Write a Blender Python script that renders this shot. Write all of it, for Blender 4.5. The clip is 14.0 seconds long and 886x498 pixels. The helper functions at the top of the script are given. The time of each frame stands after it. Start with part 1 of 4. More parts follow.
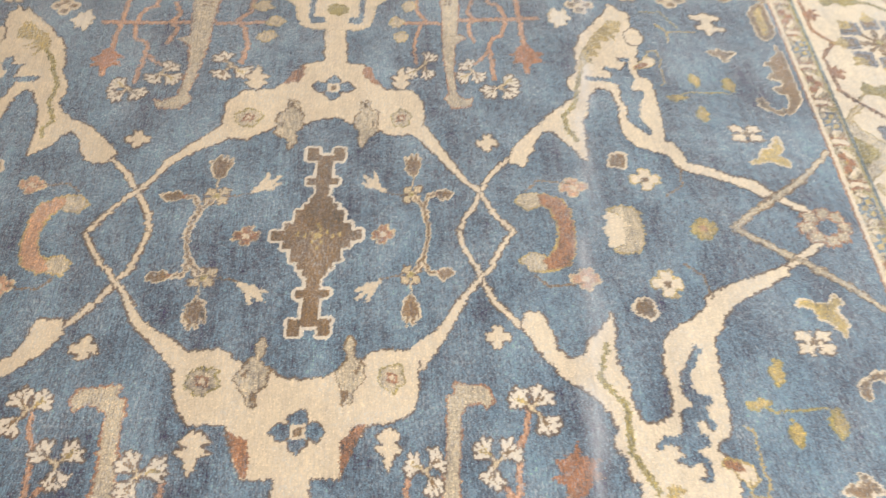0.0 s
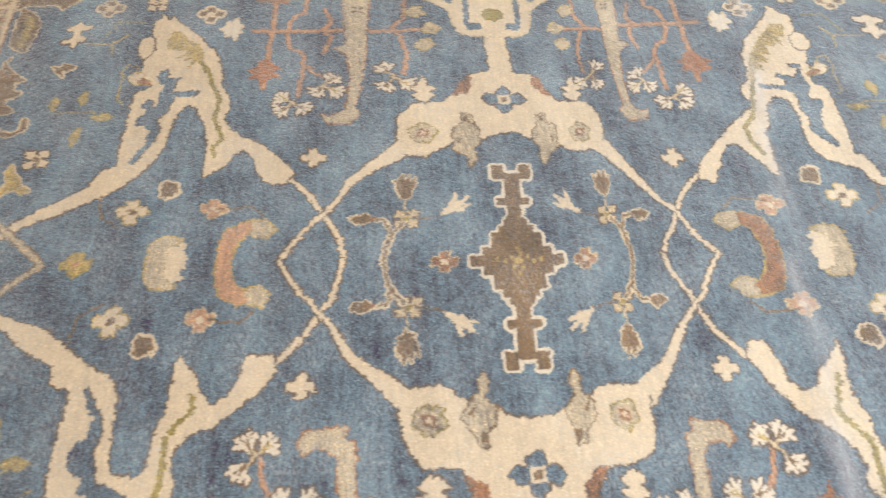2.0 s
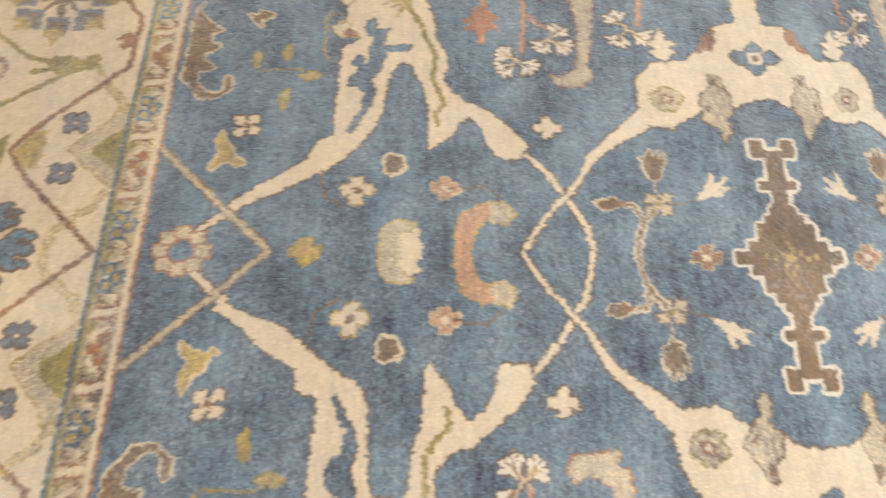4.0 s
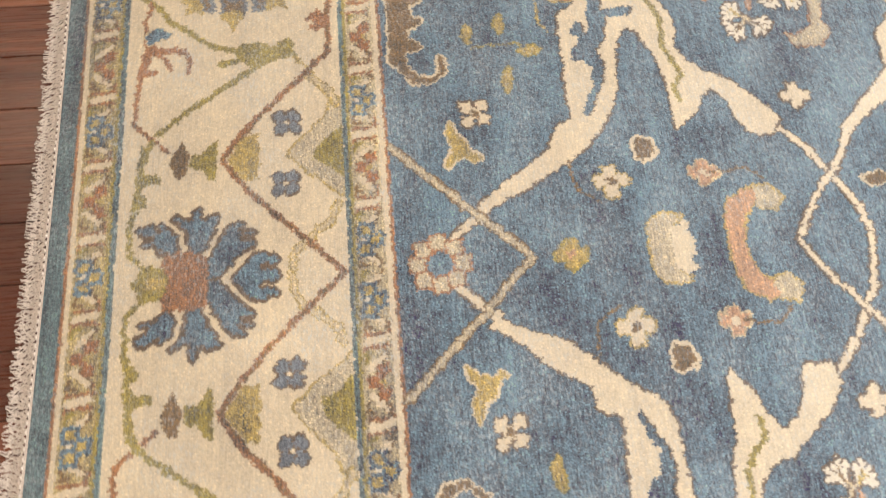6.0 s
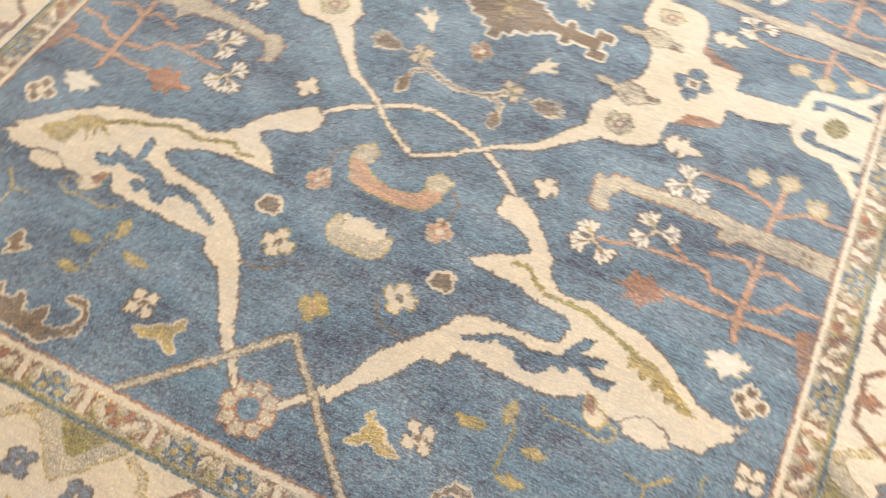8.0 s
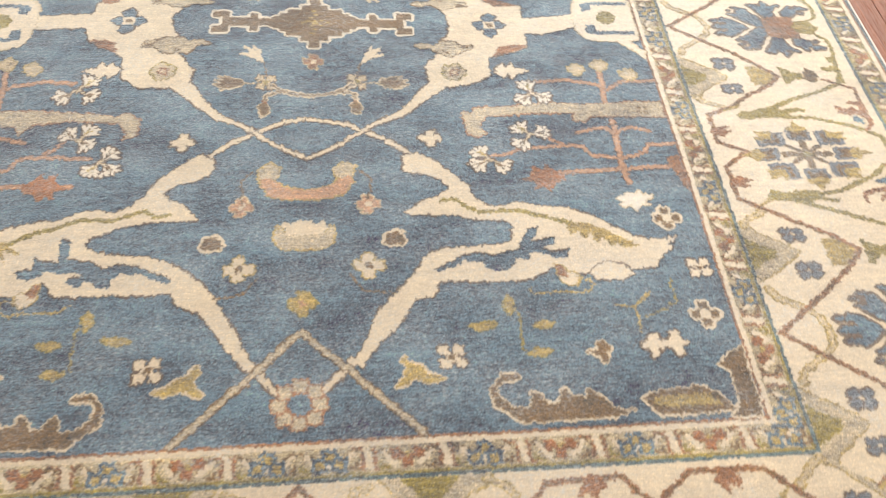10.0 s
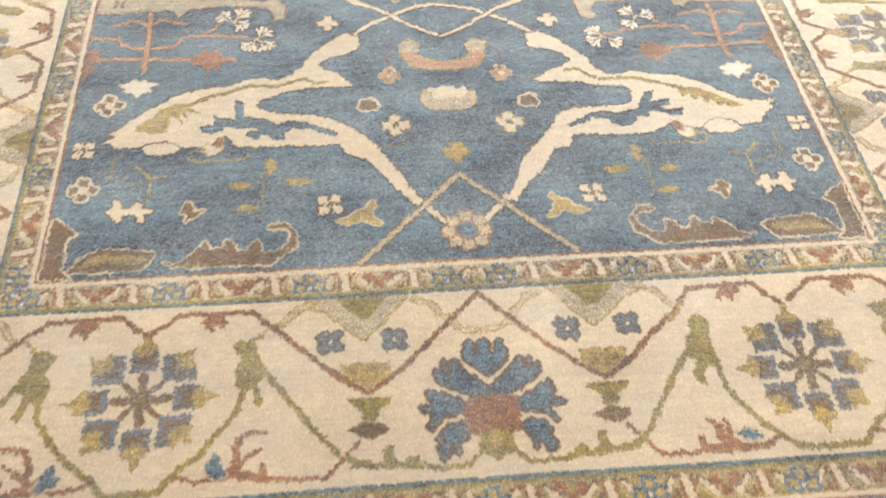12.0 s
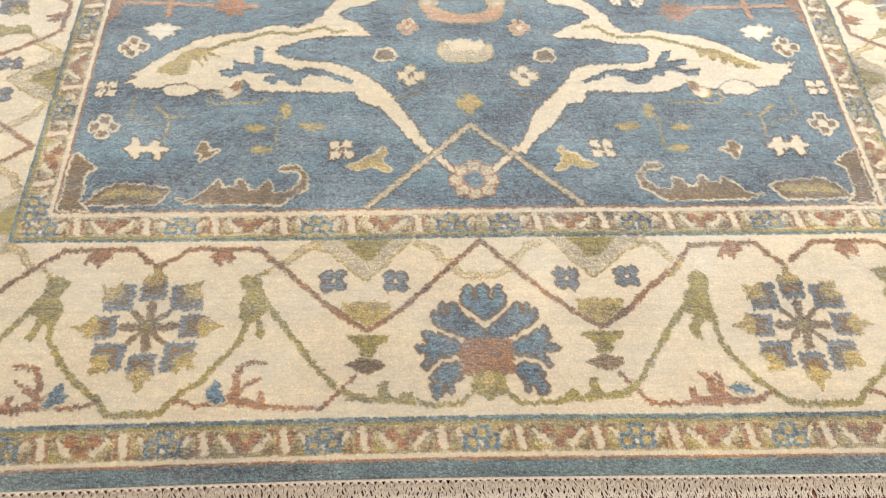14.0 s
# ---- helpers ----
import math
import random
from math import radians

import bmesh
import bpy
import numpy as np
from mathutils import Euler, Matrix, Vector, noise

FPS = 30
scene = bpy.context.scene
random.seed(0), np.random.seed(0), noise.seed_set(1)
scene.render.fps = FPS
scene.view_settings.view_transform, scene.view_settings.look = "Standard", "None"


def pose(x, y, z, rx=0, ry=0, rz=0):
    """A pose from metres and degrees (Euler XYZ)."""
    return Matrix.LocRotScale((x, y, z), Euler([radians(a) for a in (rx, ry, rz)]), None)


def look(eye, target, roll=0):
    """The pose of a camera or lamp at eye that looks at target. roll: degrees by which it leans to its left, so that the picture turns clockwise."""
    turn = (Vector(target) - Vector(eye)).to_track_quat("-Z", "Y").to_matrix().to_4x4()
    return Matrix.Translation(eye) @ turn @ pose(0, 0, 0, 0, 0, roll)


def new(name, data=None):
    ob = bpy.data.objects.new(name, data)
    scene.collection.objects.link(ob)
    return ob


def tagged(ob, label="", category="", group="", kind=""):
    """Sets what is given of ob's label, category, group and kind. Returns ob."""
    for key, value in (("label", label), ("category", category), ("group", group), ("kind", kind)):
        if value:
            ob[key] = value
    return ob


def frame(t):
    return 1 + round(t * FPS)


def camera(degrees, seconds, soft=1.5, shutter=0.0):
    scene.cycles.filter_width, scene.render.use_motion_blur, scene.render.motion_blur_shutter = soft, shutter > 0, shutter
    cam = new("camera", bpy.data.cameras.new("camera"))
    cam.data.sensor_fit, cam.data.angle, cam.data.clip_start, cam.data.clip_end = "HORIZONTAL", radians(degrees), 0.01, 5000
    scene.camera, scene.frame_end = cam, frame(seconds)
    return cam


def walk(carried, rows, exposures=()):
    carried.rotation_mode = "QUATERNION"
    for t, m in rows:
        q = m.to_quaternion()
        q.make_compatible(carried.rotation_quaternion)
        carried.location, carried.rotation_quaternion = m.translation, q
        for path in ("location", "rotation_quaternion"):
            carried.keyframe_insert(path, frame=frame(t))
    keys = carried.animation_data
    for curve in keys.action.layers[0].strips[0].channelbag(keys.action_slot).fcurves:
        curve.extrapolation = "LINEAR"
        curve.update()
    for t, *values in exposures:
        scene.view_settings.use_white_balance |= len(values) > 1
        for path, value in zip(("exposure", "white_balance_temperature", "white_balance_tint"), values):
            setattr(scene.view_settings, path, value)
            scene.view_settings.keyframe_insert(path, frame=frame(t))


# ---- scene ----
cam = camera(54.8, 14.0, soft=1.05, shutter=0.5)
PATH = [
    (0, (0.121, -1.024, 1.224), (0.255, 0.06, -0.13), 5.0),
    (0.5, (0.091, -0.926, 1.195), (0.204, 0.077, -0.222), 5.0),
    (1, (0.045, -0.895, 1.181), (0.164, 0.087, -0.25), 5.6),
    (1.5, (-0.1, -0.901, 1.188), (0.053, 0.12, -0.212), 5.7),
    (2, (-0.242, -0.897, 1.198), (-0.101, 0.156, -0.18), 4.9),
    (2.5, (-0.328, -0.817, 1.177), (-0.219, 0.191, -0.238), 5.1),
    (3, (-0.403, -0.714, 1.148), (-0.298, 0.197, -0.331), 4.9),
    (3.5, (-0.449, -0.66, 1.148), (-0.415, 0.209, -0.359), 0.9),
    (4, (-0.538, -0.662, 1.16), (-0.528, 0.205, -0.348), 0.7),
    (4.2, (-0.619, -0.675, 1.175), (-0.618, 0.194, -0.332), 1.6),
    (6.3, (-1.022, -0.413, 1.152), (-0.904, 0.221, -0.464), 2.29),
    (6.5, (-1.04, -0.401, 1.157), (-0.887, 0.241, -0.453), 1.18),
    (7, (-1.123, -0.379, 1.161), (-0.716, 0.214, -0.423), 4.66),
    (7.5, (-1.178, -0.396, 1.181), (-0.515, 0.144, -0.333), 5.28),
    (8, (-1.225, -0.427, 1.239), (-0.414, -0.078, -0.26), 3.22),
    (8.2, (-1.249, -0.411, 1.262), (-0.409, -0.115, -0.233), 3.13),
    (10.3, (-1.635, -0.083, 1.235), (-0.588, -0.235, -0.146), 3.7),
    (10.5, (-1.672, -0.052, 1.236), (-0.631, -0.202, -0.151), 3.9),
    (11, (-1.717, 0.009, 1.234), (-0.693, -0.139, -0.165), 4.2),
    (11.5, (-1.776, 0.129, 1.223), (-0.752, -0.043, -0.173), 4.9),
    (12, (-1.87, 0.187, 1.235), (-0.855, 0.029, -0.171), 4.2),
    (12.5, (-1.924, 0.136, 1.232), (-0.952, 0.055, -0.209), 2.9),
    (13, (-1.929, 0.131, 1.224), (-0.985, 0.061, -0.237), 3.8),
    (13.5, (-1.928, 0.134, 1.224), (-0.983, 0.06, -0.235), 3.4),
    (14, (-1.93, 0.134, 1.229), (-0.952, 0.052, -0.207), 3.3),
]
walk(cam, [(t, look(eye, target, roll)) for t, eye, target, roll in PATH],
     [(0, -0.5, 6650, 14.5), (2, -0.43, 6650, 14.5), (4.2, -0.29, 6650, 13.5), (6.5, -0.11, 6650, 13), (8, -0.18, 6550, 13), (10.5, -0.27, 6550, 12.5), (12, -0.16, 6550, 11.5), (13, -0.17, 6500, 10.5), (14, -0.08, 6400, 8.5)])

# ---- light: one shop room with ceiling panels ----
def area(name, x, y, z, sx, sy, power, colour):
    lamp = bpy.data.lights.new(name, "AREA")
    lamp.shape, lamp.size, lamp.size_y, lamp.energy, lamp.color = "RECTANGLE", sx, sy, power, colour
    ob = new(name, lamp)
    ob.matrix_world = pose(x, y, z)
    return ob


AMBER, WARM, COOL = (1.0, 0.89, 0.66), (1.0, 0.93, 0.83), (0.78, 0.92, 1.0)
for lx, ly, power, tint in ((-2.4, -1.9, 18, AMBER), (0.2, -1.9, 58, WARM), (2.6, -1.9, 196, COOL), (-2.4, 2.0, 10, AMBER), (0.2, 2.0, 31, WARM), (2.6, 2.0, 104, COOL)):
    area("ceiling_panel", lx, ly, 2.74, 1.2, 0.6, power, tint)
area("ceiling_strip", -0.72, -0.12, 2.74, 0.2, 1.2, 5.0, (0.95, 0.93, 1.0))
world = bpy.data.worlds.new("world")
world.use_nodes = True
world.node_tree.nodes["Background"].inputs[0].default_value = (0.02, 0.02, 0.02, 1)
scene.world = world


# ---- materials ----
def srgb(r, g, b):
    return tuple((c / 255 / 12.92 if c / 255 <= 0.04045 else ((c / 255 + 0.055) / 1.055) ** 2.4) for c in (r, g, b)) + (1,)


class Nodes:
    def __init__(self, name):
        self.mat = bpy.data.materials.new(name)
        self.mat.use_nodes = True
        self.tree = self.mat.node_tree
        self.shader = self.tree.nodes["Principled BSDF"]
        self.place = self.add("ShaderNodeNewGeometry").outputs["Position"]

    def add(self, kind, **inputs):
        node = self.tree.nodes.new(kind)
        for key, value in inputs.items():
            self.link(node.inputs[key.replace("_", " ")], value)
        return node

    def link(self, socket, value):
        if isinstance(value, bpy.types.NodeSocket):
            self.tree.links.new(value, socket)
        else:
            socket.default_value = value

    def scaled(self, x, y, z):
        m = self.add("ShaderNodeMapping", Vector=self.place)
        m.inputs["Scale"].default_value = (x, y, z)
        return m.outputs[0]

    def noise(self, vector, scale, detail=2.0, rough=0.5):
        return self.add("ShaderNodeTexNoise", Vector=vector, Scale=scale, Detail=detail, Roughness=rough).outputs["Fac"]

    def ramp(self, fac, low, high, a=0.0, b=1.0):
        return self.add("ShaderNodeMapRange", Value=fac, From_Min=low, From_Max=high, To_Min=a, To_Max=b).outputs[0]

    def mix(self, fac, a, b, how="MIX"):
        node = self.add("ShaderNodeMix")
        node.data_type, node.blend_type = "RGBA", how
        self.link(node.inputs[0], fac), self.link(node.inputs[6], a), self.link(node.inputs[7], b)
        return node.outputs[2]

    def maths(self, how, a, b):
        node = self.add("ShaderNodeMath")
        node.operation = how
        self.link(node.inputs[0], a), self.link(node.inputs[1], b)
        return node.outputs[0]

    def bump(self, height, strength, distance):
        node = self.add("ShaderNodeBump", Height=height, Strength=strength, Distance=distance)
        self.link(self.shader.inputs["Normal"], node.outputs[0])


def wool():
    """Wool pile dyed knot by knot: yarn speckle, weft-wise abrash and brushed patches round each knot's own dye."""
    n = Nodes("dyed_wool_pile")
    dye = n.add("ShaderNodeAttribute")
    dye.attribute_name = "dye"
    abrash = n.noise(n.scaled(90, 3, 1), 1.0, 2.0, 0.5)
    weft = n.noise(n.scaled(380, 36, 1), 1.0, 2.0, 0.6)
    broad = n.noise(n.scaled(5, 1.2, 1), 1.6, 3.0, 0.55)
    cloud = n.noise(n.scaled(1, 0.7, 1), 10.0, 2.0, 0.5)
    patch = n.noise(n.scaled(1, 0.75, 1), 60.0, 3.0, 0.6)
    tuft = n.noise(n.scaled(1, 0.8, 1), 200.0, 3.0, 0.7)
    cell = n.add("ShaderNodeVectorMath", Vector=n.place)
    cell.operation = "SNAP"
    cell.inputs[1].default_value = (0.0026, 0.0026, 1.0)
    knot = n.add("ShaderNodeTexWhiteNoise", Vector=cell.outputs[0]).outputs["Value"]
    yarn = n.noise(n.scaled(1, 0.8, 1), 560.0, 2.0, 0.6)
    swing = n.ramp(abrash, 0.25, 0.75, -0.36, 0.36)
    for fac, size in ((broad, 0.55), (cloud, 0.5), (weft, 0.55), (patch, 0.55), (tuft, 0.52), (yarn, 0.42)):
        swing = n.maths("ADD", swing, n.ramp(fac, 0.25, 0.75, -size, size))
    swing = n.maths("ADD", swing, n.ramp(knot, 0.0, 1.0, -0.44, 0.38))
    swing = n.maths("ADD", swing, n.ramp(knot, 0.94, 0.97, 0.0, 0.7))
    swing = n.maths("MULTIPLY", swing, dye.outputs["Alpha"])
    # the old fold across the rug; the sheen along it is painted in paler
    apart = n.add("ShaderNodeSeparateXYZ", Vector=n.place)
    fold = n.maths("ADD", n.maths("SUBTRACT", n.maths("SUBTRACT", apart.outputs[0], n.maths("MULTIPLY", apart.outputs[1], 0.138)), 0.522), n.maths("MULTIPLY", n.ramp(n.noise(n.scaled(0, 6, 1), 1.0, 2.0), 0.3, 0.7, -1.0, 1.0), 0.016))
    fold_sheen = n.ramp(n.maths("ABSOLUTE", fold, 0.0), 0.0, 0.04, 1.0, 0.0)
    fold_sheen = n.maths("MULTIPLY", n.maths("MULTIPLY", fold_sheen, fold_sheen), n.ramp(n.noise(n.scaled(20, 4, 1), 1.0, 3.0), 0.35, 0.65, 0.1, 0.75))
    level = n.maths("ADD", swing, 1.0)
    grey = n.add("ShaderNodeCombineColor", Red=level, Green=level, Blue=n.ramp(swing, -0.9, 0.9, 0.2, 1.8))
    base = n.mix(1.0, dye.outputs["Color"], grey.outputs[0], "MULTIPLY")
    # sheen of the lying pile, painted into the colour as pale patches and glints
    pile_sheen = n.ramp(n.noise(n.scaled(7, 4.5, 1), 1.5, 3.0, 0.6), 0.42, 0.72, 0.0, 0.34)
    glint = n.ramp(n.noise(n.scaled(240, 110, 1), 1.0, 2.0, 0.6), 0.50, 0.66, 0.0, 1.0)
    base = n.mix(n.maths("MULTIPLY", n.maths("ADD", pile_sheen, 0.1), n.maths("ADD", n.maths("MULTIPLY", glint, 1.1), 0.35)), base, srgb(188, 192, 194))
    base = n.mix(n.maths("MULTIPLY", fold_sheen, 0.8), base, srgb(206, 208, 212))
    n.link(n.shader.inputs["Base Color"], base)
    n.link(n.shader.inputs["Roughness"], n.ramp(tuft, 0.3, 0.7, 0.45, 0.68))
    n.shader.inputs["Specular IOR Level"].default_value = 0.9
    n.shader.inputs["Sheen Weight"].default_value = 0.65
    n.shader.inputs["Sheen Roughness"].default_value = 0.4
    relief = n.add("ShaderNodeBump", Height=n.maths("ADD", n.maths("ADD", tuft, n.maths("MULTIPLY", yarn, 0.4)), n.maths("ADD", n.maths("MULTIPLY", patch, 0.8), n.maths("MULTIPLY", cloud, 1.6))), Distance=0.0055, Strength=n.ramp(dye.outputs["Alpha"], 0.1, 0.6, 0.10, 0.75))
    n.link(n.shader.inputs["Normal"], relief.outputs[0])
    return n.mat


WOOL = wool()
BLUE, CREAM, GOLD, BROWN, RUST, TAN, NAVY, TEAL, PINK, OLIVE, EDGE, SAND, WHITE, DRAB, COPPER, HONEY = range(16)
# dye of each wool and how far it swings from knot to knot
DYES = np.array([
    (*srgb(75, 99, 117)[:3], 1.0), (*srgb(204, 184, 154)[:3], 0.18), (*srgb(168, 141, 72)[:3], 0.6), (*srgb(111, 79, 32)[:3], 0.65),
    (*srgb(143, 91, 48)[:3], 0.65), (*srgb(180, 162, 133)[:3], 0.5), (*srgb(95, 101, 111)[:3], 0.6), (*srgb(73, 94, 100)[:3], 0.95),
    (*srgb(180, 134, 99)[:3], 0.45), (*srgb(140, 121, 44)[:3], 0.6), (*srgb(90, 63, 38)[:3], 0.4), (*srgb(188, 166, 130)[:3], 0.42), (*srgb(209, 195, 174)[:3], 0.14), (*srgb(176, 157, 122)[:3], 0.55), (*srgb(146, 86, 32)[:3], 0.65), (*srgb(163, 141, 92)[:3], 0.6),
])

# ---- rug: a knotted field, drawn knot by knot on a grid ----
KNOT = 2.4  # mm
HALF_A, HALF_B = 1505.0, 1281.0
NA, NB = int(2 * HALF_A / KNOT), int(2 * HALF_B / KNOT)
PILE_TOP, FLOOR_Z = 0.0, -0.012
rng = np.random.default_rng(7)
GA = (np.arange(NA) + 0.5) * KNOT - HALF_A
GB = (np.arange(NB) + 0.5) * KNOT - HALF_B
JA = np.repeat(rng.normal(0, 1.4, NB // 2 + 1), 2)[:NB]  # weft wander of each few knots, mm
JB = np.repeat(rng.normal(0, 1.4, NA // 2 + 1), 2)[:NA]
COL = np.zeros((NA, NB), np.int8)
OWN = np.zeros((NA, NB), np.int16)
THICK = np.repeat(np.repeat(rng.random((NA // 9 + 1, NB // 9 + 1)) < 0.4, 9, 0), 9, 1)[:NA, :NB]  # where an outline is knotted twice as wide
OWNERS = []  # (name, height in mm)


def owner(name, height):
    OWNERS.append((name, height))
    return len(OWNERS) - 1


def inside(points, a, b):
    """Which grid places lie in the closed outline."""
    hit = np.zeros(np.broadcast(a, b).shape, bool)
    for (a0, b0), (a1, b1) in zip(points, points[1:] + points[:1]):
        if b0 != b1:
            hit ^= ((b0 > b) != (b1 > b)) & (a < (a1 - a0) * (b - b0) / (b1 - b0) + a0)
    return hit


def near(points, w0, w1, a, b):
    """Which grid places lie within a line whose width goes from w0 to w1."""
    hit, n = np.zeros(np.broadcast(a, b).shape, bool), len(points) - 1
    for k in range(n):
        (a0, b0), (a1, b1) = points[k], points[k + 1]
        da, db = a1 - a0, b1 - b0
        u = np.clip(((a - a0) * da + (b - b0) * db) / max(da * da + db * db, 1e-6), 0, 1)
        w = (w0 + (w1 - w0) * (k + u) / n) / 2
        hit |= (a - a0 - u * da) ** 2 + (b - b0 - u * db) ** 2 < w * w
    return hit


def grown(mask, n=1):
    for _ in range(n):
        m = mask.copy()
        m[1:] |= mask[:-1]; m[:-1] |= mask[1:]; m[:, 1:] |= mask[:, :-1]; m[:, :-1] |= mask[:, 1:]
        mask = m
    return mask


def disc(a, b, r, s=1.0, n=10):
    return [(a + r * math.cos(2 * math.pi * k / n), b + r * s * math.sin(2 * math.pi * k / n)) for k in range(n)]


def box(a, b, ra, rb=None):
    rb = ra if rb is None else rb
    return [(a - ra, b - rb), (a + ra, b - rb), (a + ra, b + rb), (a - ra, b + rb)]


def motif(name, ops, height=0.5, place=lambda a, b: (a, b), keep=None, wander=1.0):
    """One motif of the rug. ops: ("fill", colour, outline), ("line", colour, points, w0, w1), ("edge", colour, knots), ("carve", 0, points, w0, w1).
    place maps the drawing's mm to the rug's; keep says which grid places it may take; wander: how unevenly it is knotted."""
    shapes = [[place(a, b) for a, b in op[2]] if op[0] != "edge" else None for op in ops]
    every = [p for s in shapes if s for p in s]
    wide = max([op[3] for op in ops if op[0] == "line"] + [0]) + 14
    i0, i1 = np.searchsorted(GA, [min(p[0] for p in every) - wide, max(p[0] for p in every) + wide])
    j0, j1 = np.searchsorted(GB, [min(p[1] for p in every) - wide, max(p[1] for p in every) + wide])
    if i1 - i0 < 1 or j1 - j0 < 1:
        return
    a = GA[i0:i1, None] + wander * JA[None, j0:j1]
    b = GB[None, j0:j1] + wander * JB[i0:i1, None]
    a, b = a + wander * rng.normal(0, 0.8, a.shape), b + wander * rng.normal(0, 0.8, a.shape)
    col = np.full(a.shape, -1, np.int8)
    for op, s in zip(ops, shapes):
        if op[0] == "fill":
            col[inside(s, a, b)] = op[1]
        elif op[0] == "line":
            col[near(s, op[3], op[4], a, b)] = op[1]
        elif op[0] == "carve":
            col[near(s, op[3], op[4], a, b)] = -1
        else:
            mask = col >= 0
            col[(grown(mask, op[2]) | (grown(mask, op[2] + 1) & THICK[i0:i1, j0:j1])) & ~mask] = op[1]
    if keep is not None:
        col[~keep(GA[i0:i1, None], GB[None, j0:j1])] = -1
    on = col >= 0
    if on.any():
        COL[i0:i1, j0:j1][on] = col[on]
        OWN[i0:i1, j0:j1][on] = owner(name, height + rng.uniform(-0.15, 0.15))


def four(name, ops, height=0.5):
    """The same motif in the rug's four quarters."""
    for sa in (-1, 1):
        for sb in (-1, 1):
            motif(name, ops, height, lambda a, b: (sa * a, sb * b))


def two(name, ops, sb, height=0.5):
    """The same motif towards both ends, on one side of the long axis."""
    for sa in (-1, 1):
        motif(name, ops, height, lambda a, b: (sa * a, sb * b))


def across(name, ops, sa, height=0.5):
    """The same motif on both sides of the long axis, towards one end."""
    for sb in (-1, 1):
        motif(name, ops, height, lambda a, b: (sa * a, sb * b))


def ends(name, half, height=0.5, only=(-1, 1)):
    """A motif that lies across the long axis, towards both ends; half: the ops for one side of the axis."""
    for sa in only:
        ops = [(op[0], op[1], [(sa * a, sb * b) for a, b in op[2]], *op[3:]) if op[0] != "edge" else op
               for op in half for sb in ((1, -1) if op[0] != "edge" else (1,))]
        motif(name, ops, height)


def flanks(name, half, height=0.5):
    """A motif that lies across the short axis, towards both long sides."""
    for sb in (-1, 1):
        ops = [(op[0], op[1], [(sa * a, sb * b) for a, b in op[2]], *op[3:]) if op[0] != "edge" else op
               for op in half for sa in ((1, -1) if op[0] != "edge" else (1,))]
        motif(name, ops, height)

# ground: nested bands from the outer edge inwards, as (half length, half width, colour, name)
BANDS = [
    (HALF_A + 9, HALF_B + 9, TEAL, "outer_band"), (1479, 1274, RUST, "rust_line"), (1474, 1269, CREAM, "cream_line"),
    (1466, 1260, HONEY, "outer_guard_stripe"), (1420, 1212, OLIVE, "olive_line"), (1415, 1207, TEAL, "blue_line"),
    (1407, 1200, CREAM, "main_border"), (1070, 812, TEAL, "blue_line"), (1064, 806, OLIVE, "olive_line"),
    (1058, 800, DRAB, "inner_guard_stripe"), (1016, 757, CREAM, "cream_line"), (1007, 749, RUST, "rust_line"), (1002, 744, BLUE, "blue_field"),
]
for ra, rb, colour, name in BANDS:
    on = (np.abs(GA[:, None] + 0.4 * JA[None]) < ra) & (np.abs(GB[None] + 0.4 * JB[:, None]) < rb)
    COL[on], OWN[on] = colour, owner(name, 0.0)

# field: vines, then the great split leaves
ROOT_W = [(190,276),(223,243),(250,221),(286,186),(302,154),(317,126),(333,108),(370,63),(405,1)]
VINES = {(-1, 1): ([(405,200),(366,158),(341,119),(322,85),(303,46),(297,15),(297,-6)], ROOT_W), (-1, -1): ([(407,208),(380,180),(354,149),(334,111),(312,70),(302,34),(297,-2)], ROOT_W),
         (1, 1): ([(409,180),(376,145),(355,112),(336,66),(315,37),(299,2),(299,-8)], [(194,286),(231,237),(263,197),(291,159),(317,125),(346,100),(371,46),(396,14),(409,-2)]),
         (1, -1): ([(409,208),(375,169),(355,137),(342,104),(324,66),(307,36),(299,-2)], [(196,290),(233,250),(260,216),(297,161),(314,138),(330,120),(358,88),(383,41),(410,-2)])}
for (sa, sb), (thin, root) in VINES.items():
    at = lambda a, b: (sa * a, sb * b)  # noqa: E731
    motif("vine", [("line", CREAM, thin, 9.5, 8.5), ("edge", EDGE, 1)], 0.5, at)
    motif("vine", [("line", CREAM, root[:3], 38, 21), ("line", CREAM, root[2:5], 21, 10), ("line", CREAM, root[4:], 9, 7.5), ("edge", EDGE, 1)], 0.5, at)
LEAF = [(403,180),(391,209),(417,242),(448,274),(486,299),(516,318),(530,350),(522,386),(529,417),(544,443),(549,486),(555,523),(572,558),(592,585),(616,613),(635,635),(656,654),(668,672),(672,656),(682,668),(690,680),(692,660),(703,654),(702,592),(709,474),(695,464),(679,447),(711,423),(713,382),(717,226)]
LEAF2 = [(734,219),(747,200),(756,175),(799,144),(837,118),(875,89),(872,74),(826,96),(775,124),(722,155),(692,181),(674,203),(654,230),(635,273),(630,330),(615,379),(605,387),(588,385),(567,336),(555,278),(556,235),(555,194),(535,209),(516,226),(502,254),(487,269),(465,239),(458,206),(438,179)]
CUT = [(628,470),(638,428),(584,434),(592,414),(630,413),(641,366),(655,349),(648,324),(652,292),(669,260),(684,229),(693,238),(682,259),(668,286),(666,322),(679,331),(695,335),(694,358),(682,362),(680,377),(690,386),(685,404),(675,411),(667,383),(660,389),(661,425),(653,446),(666,460),(672,479),(667,495),(651,494),(652,472)]
RIB = [(540,245),(544,273),(527,296),(538,317),(549,353),(545,407),(562,447),(575,488),(595,526),(618,564)]
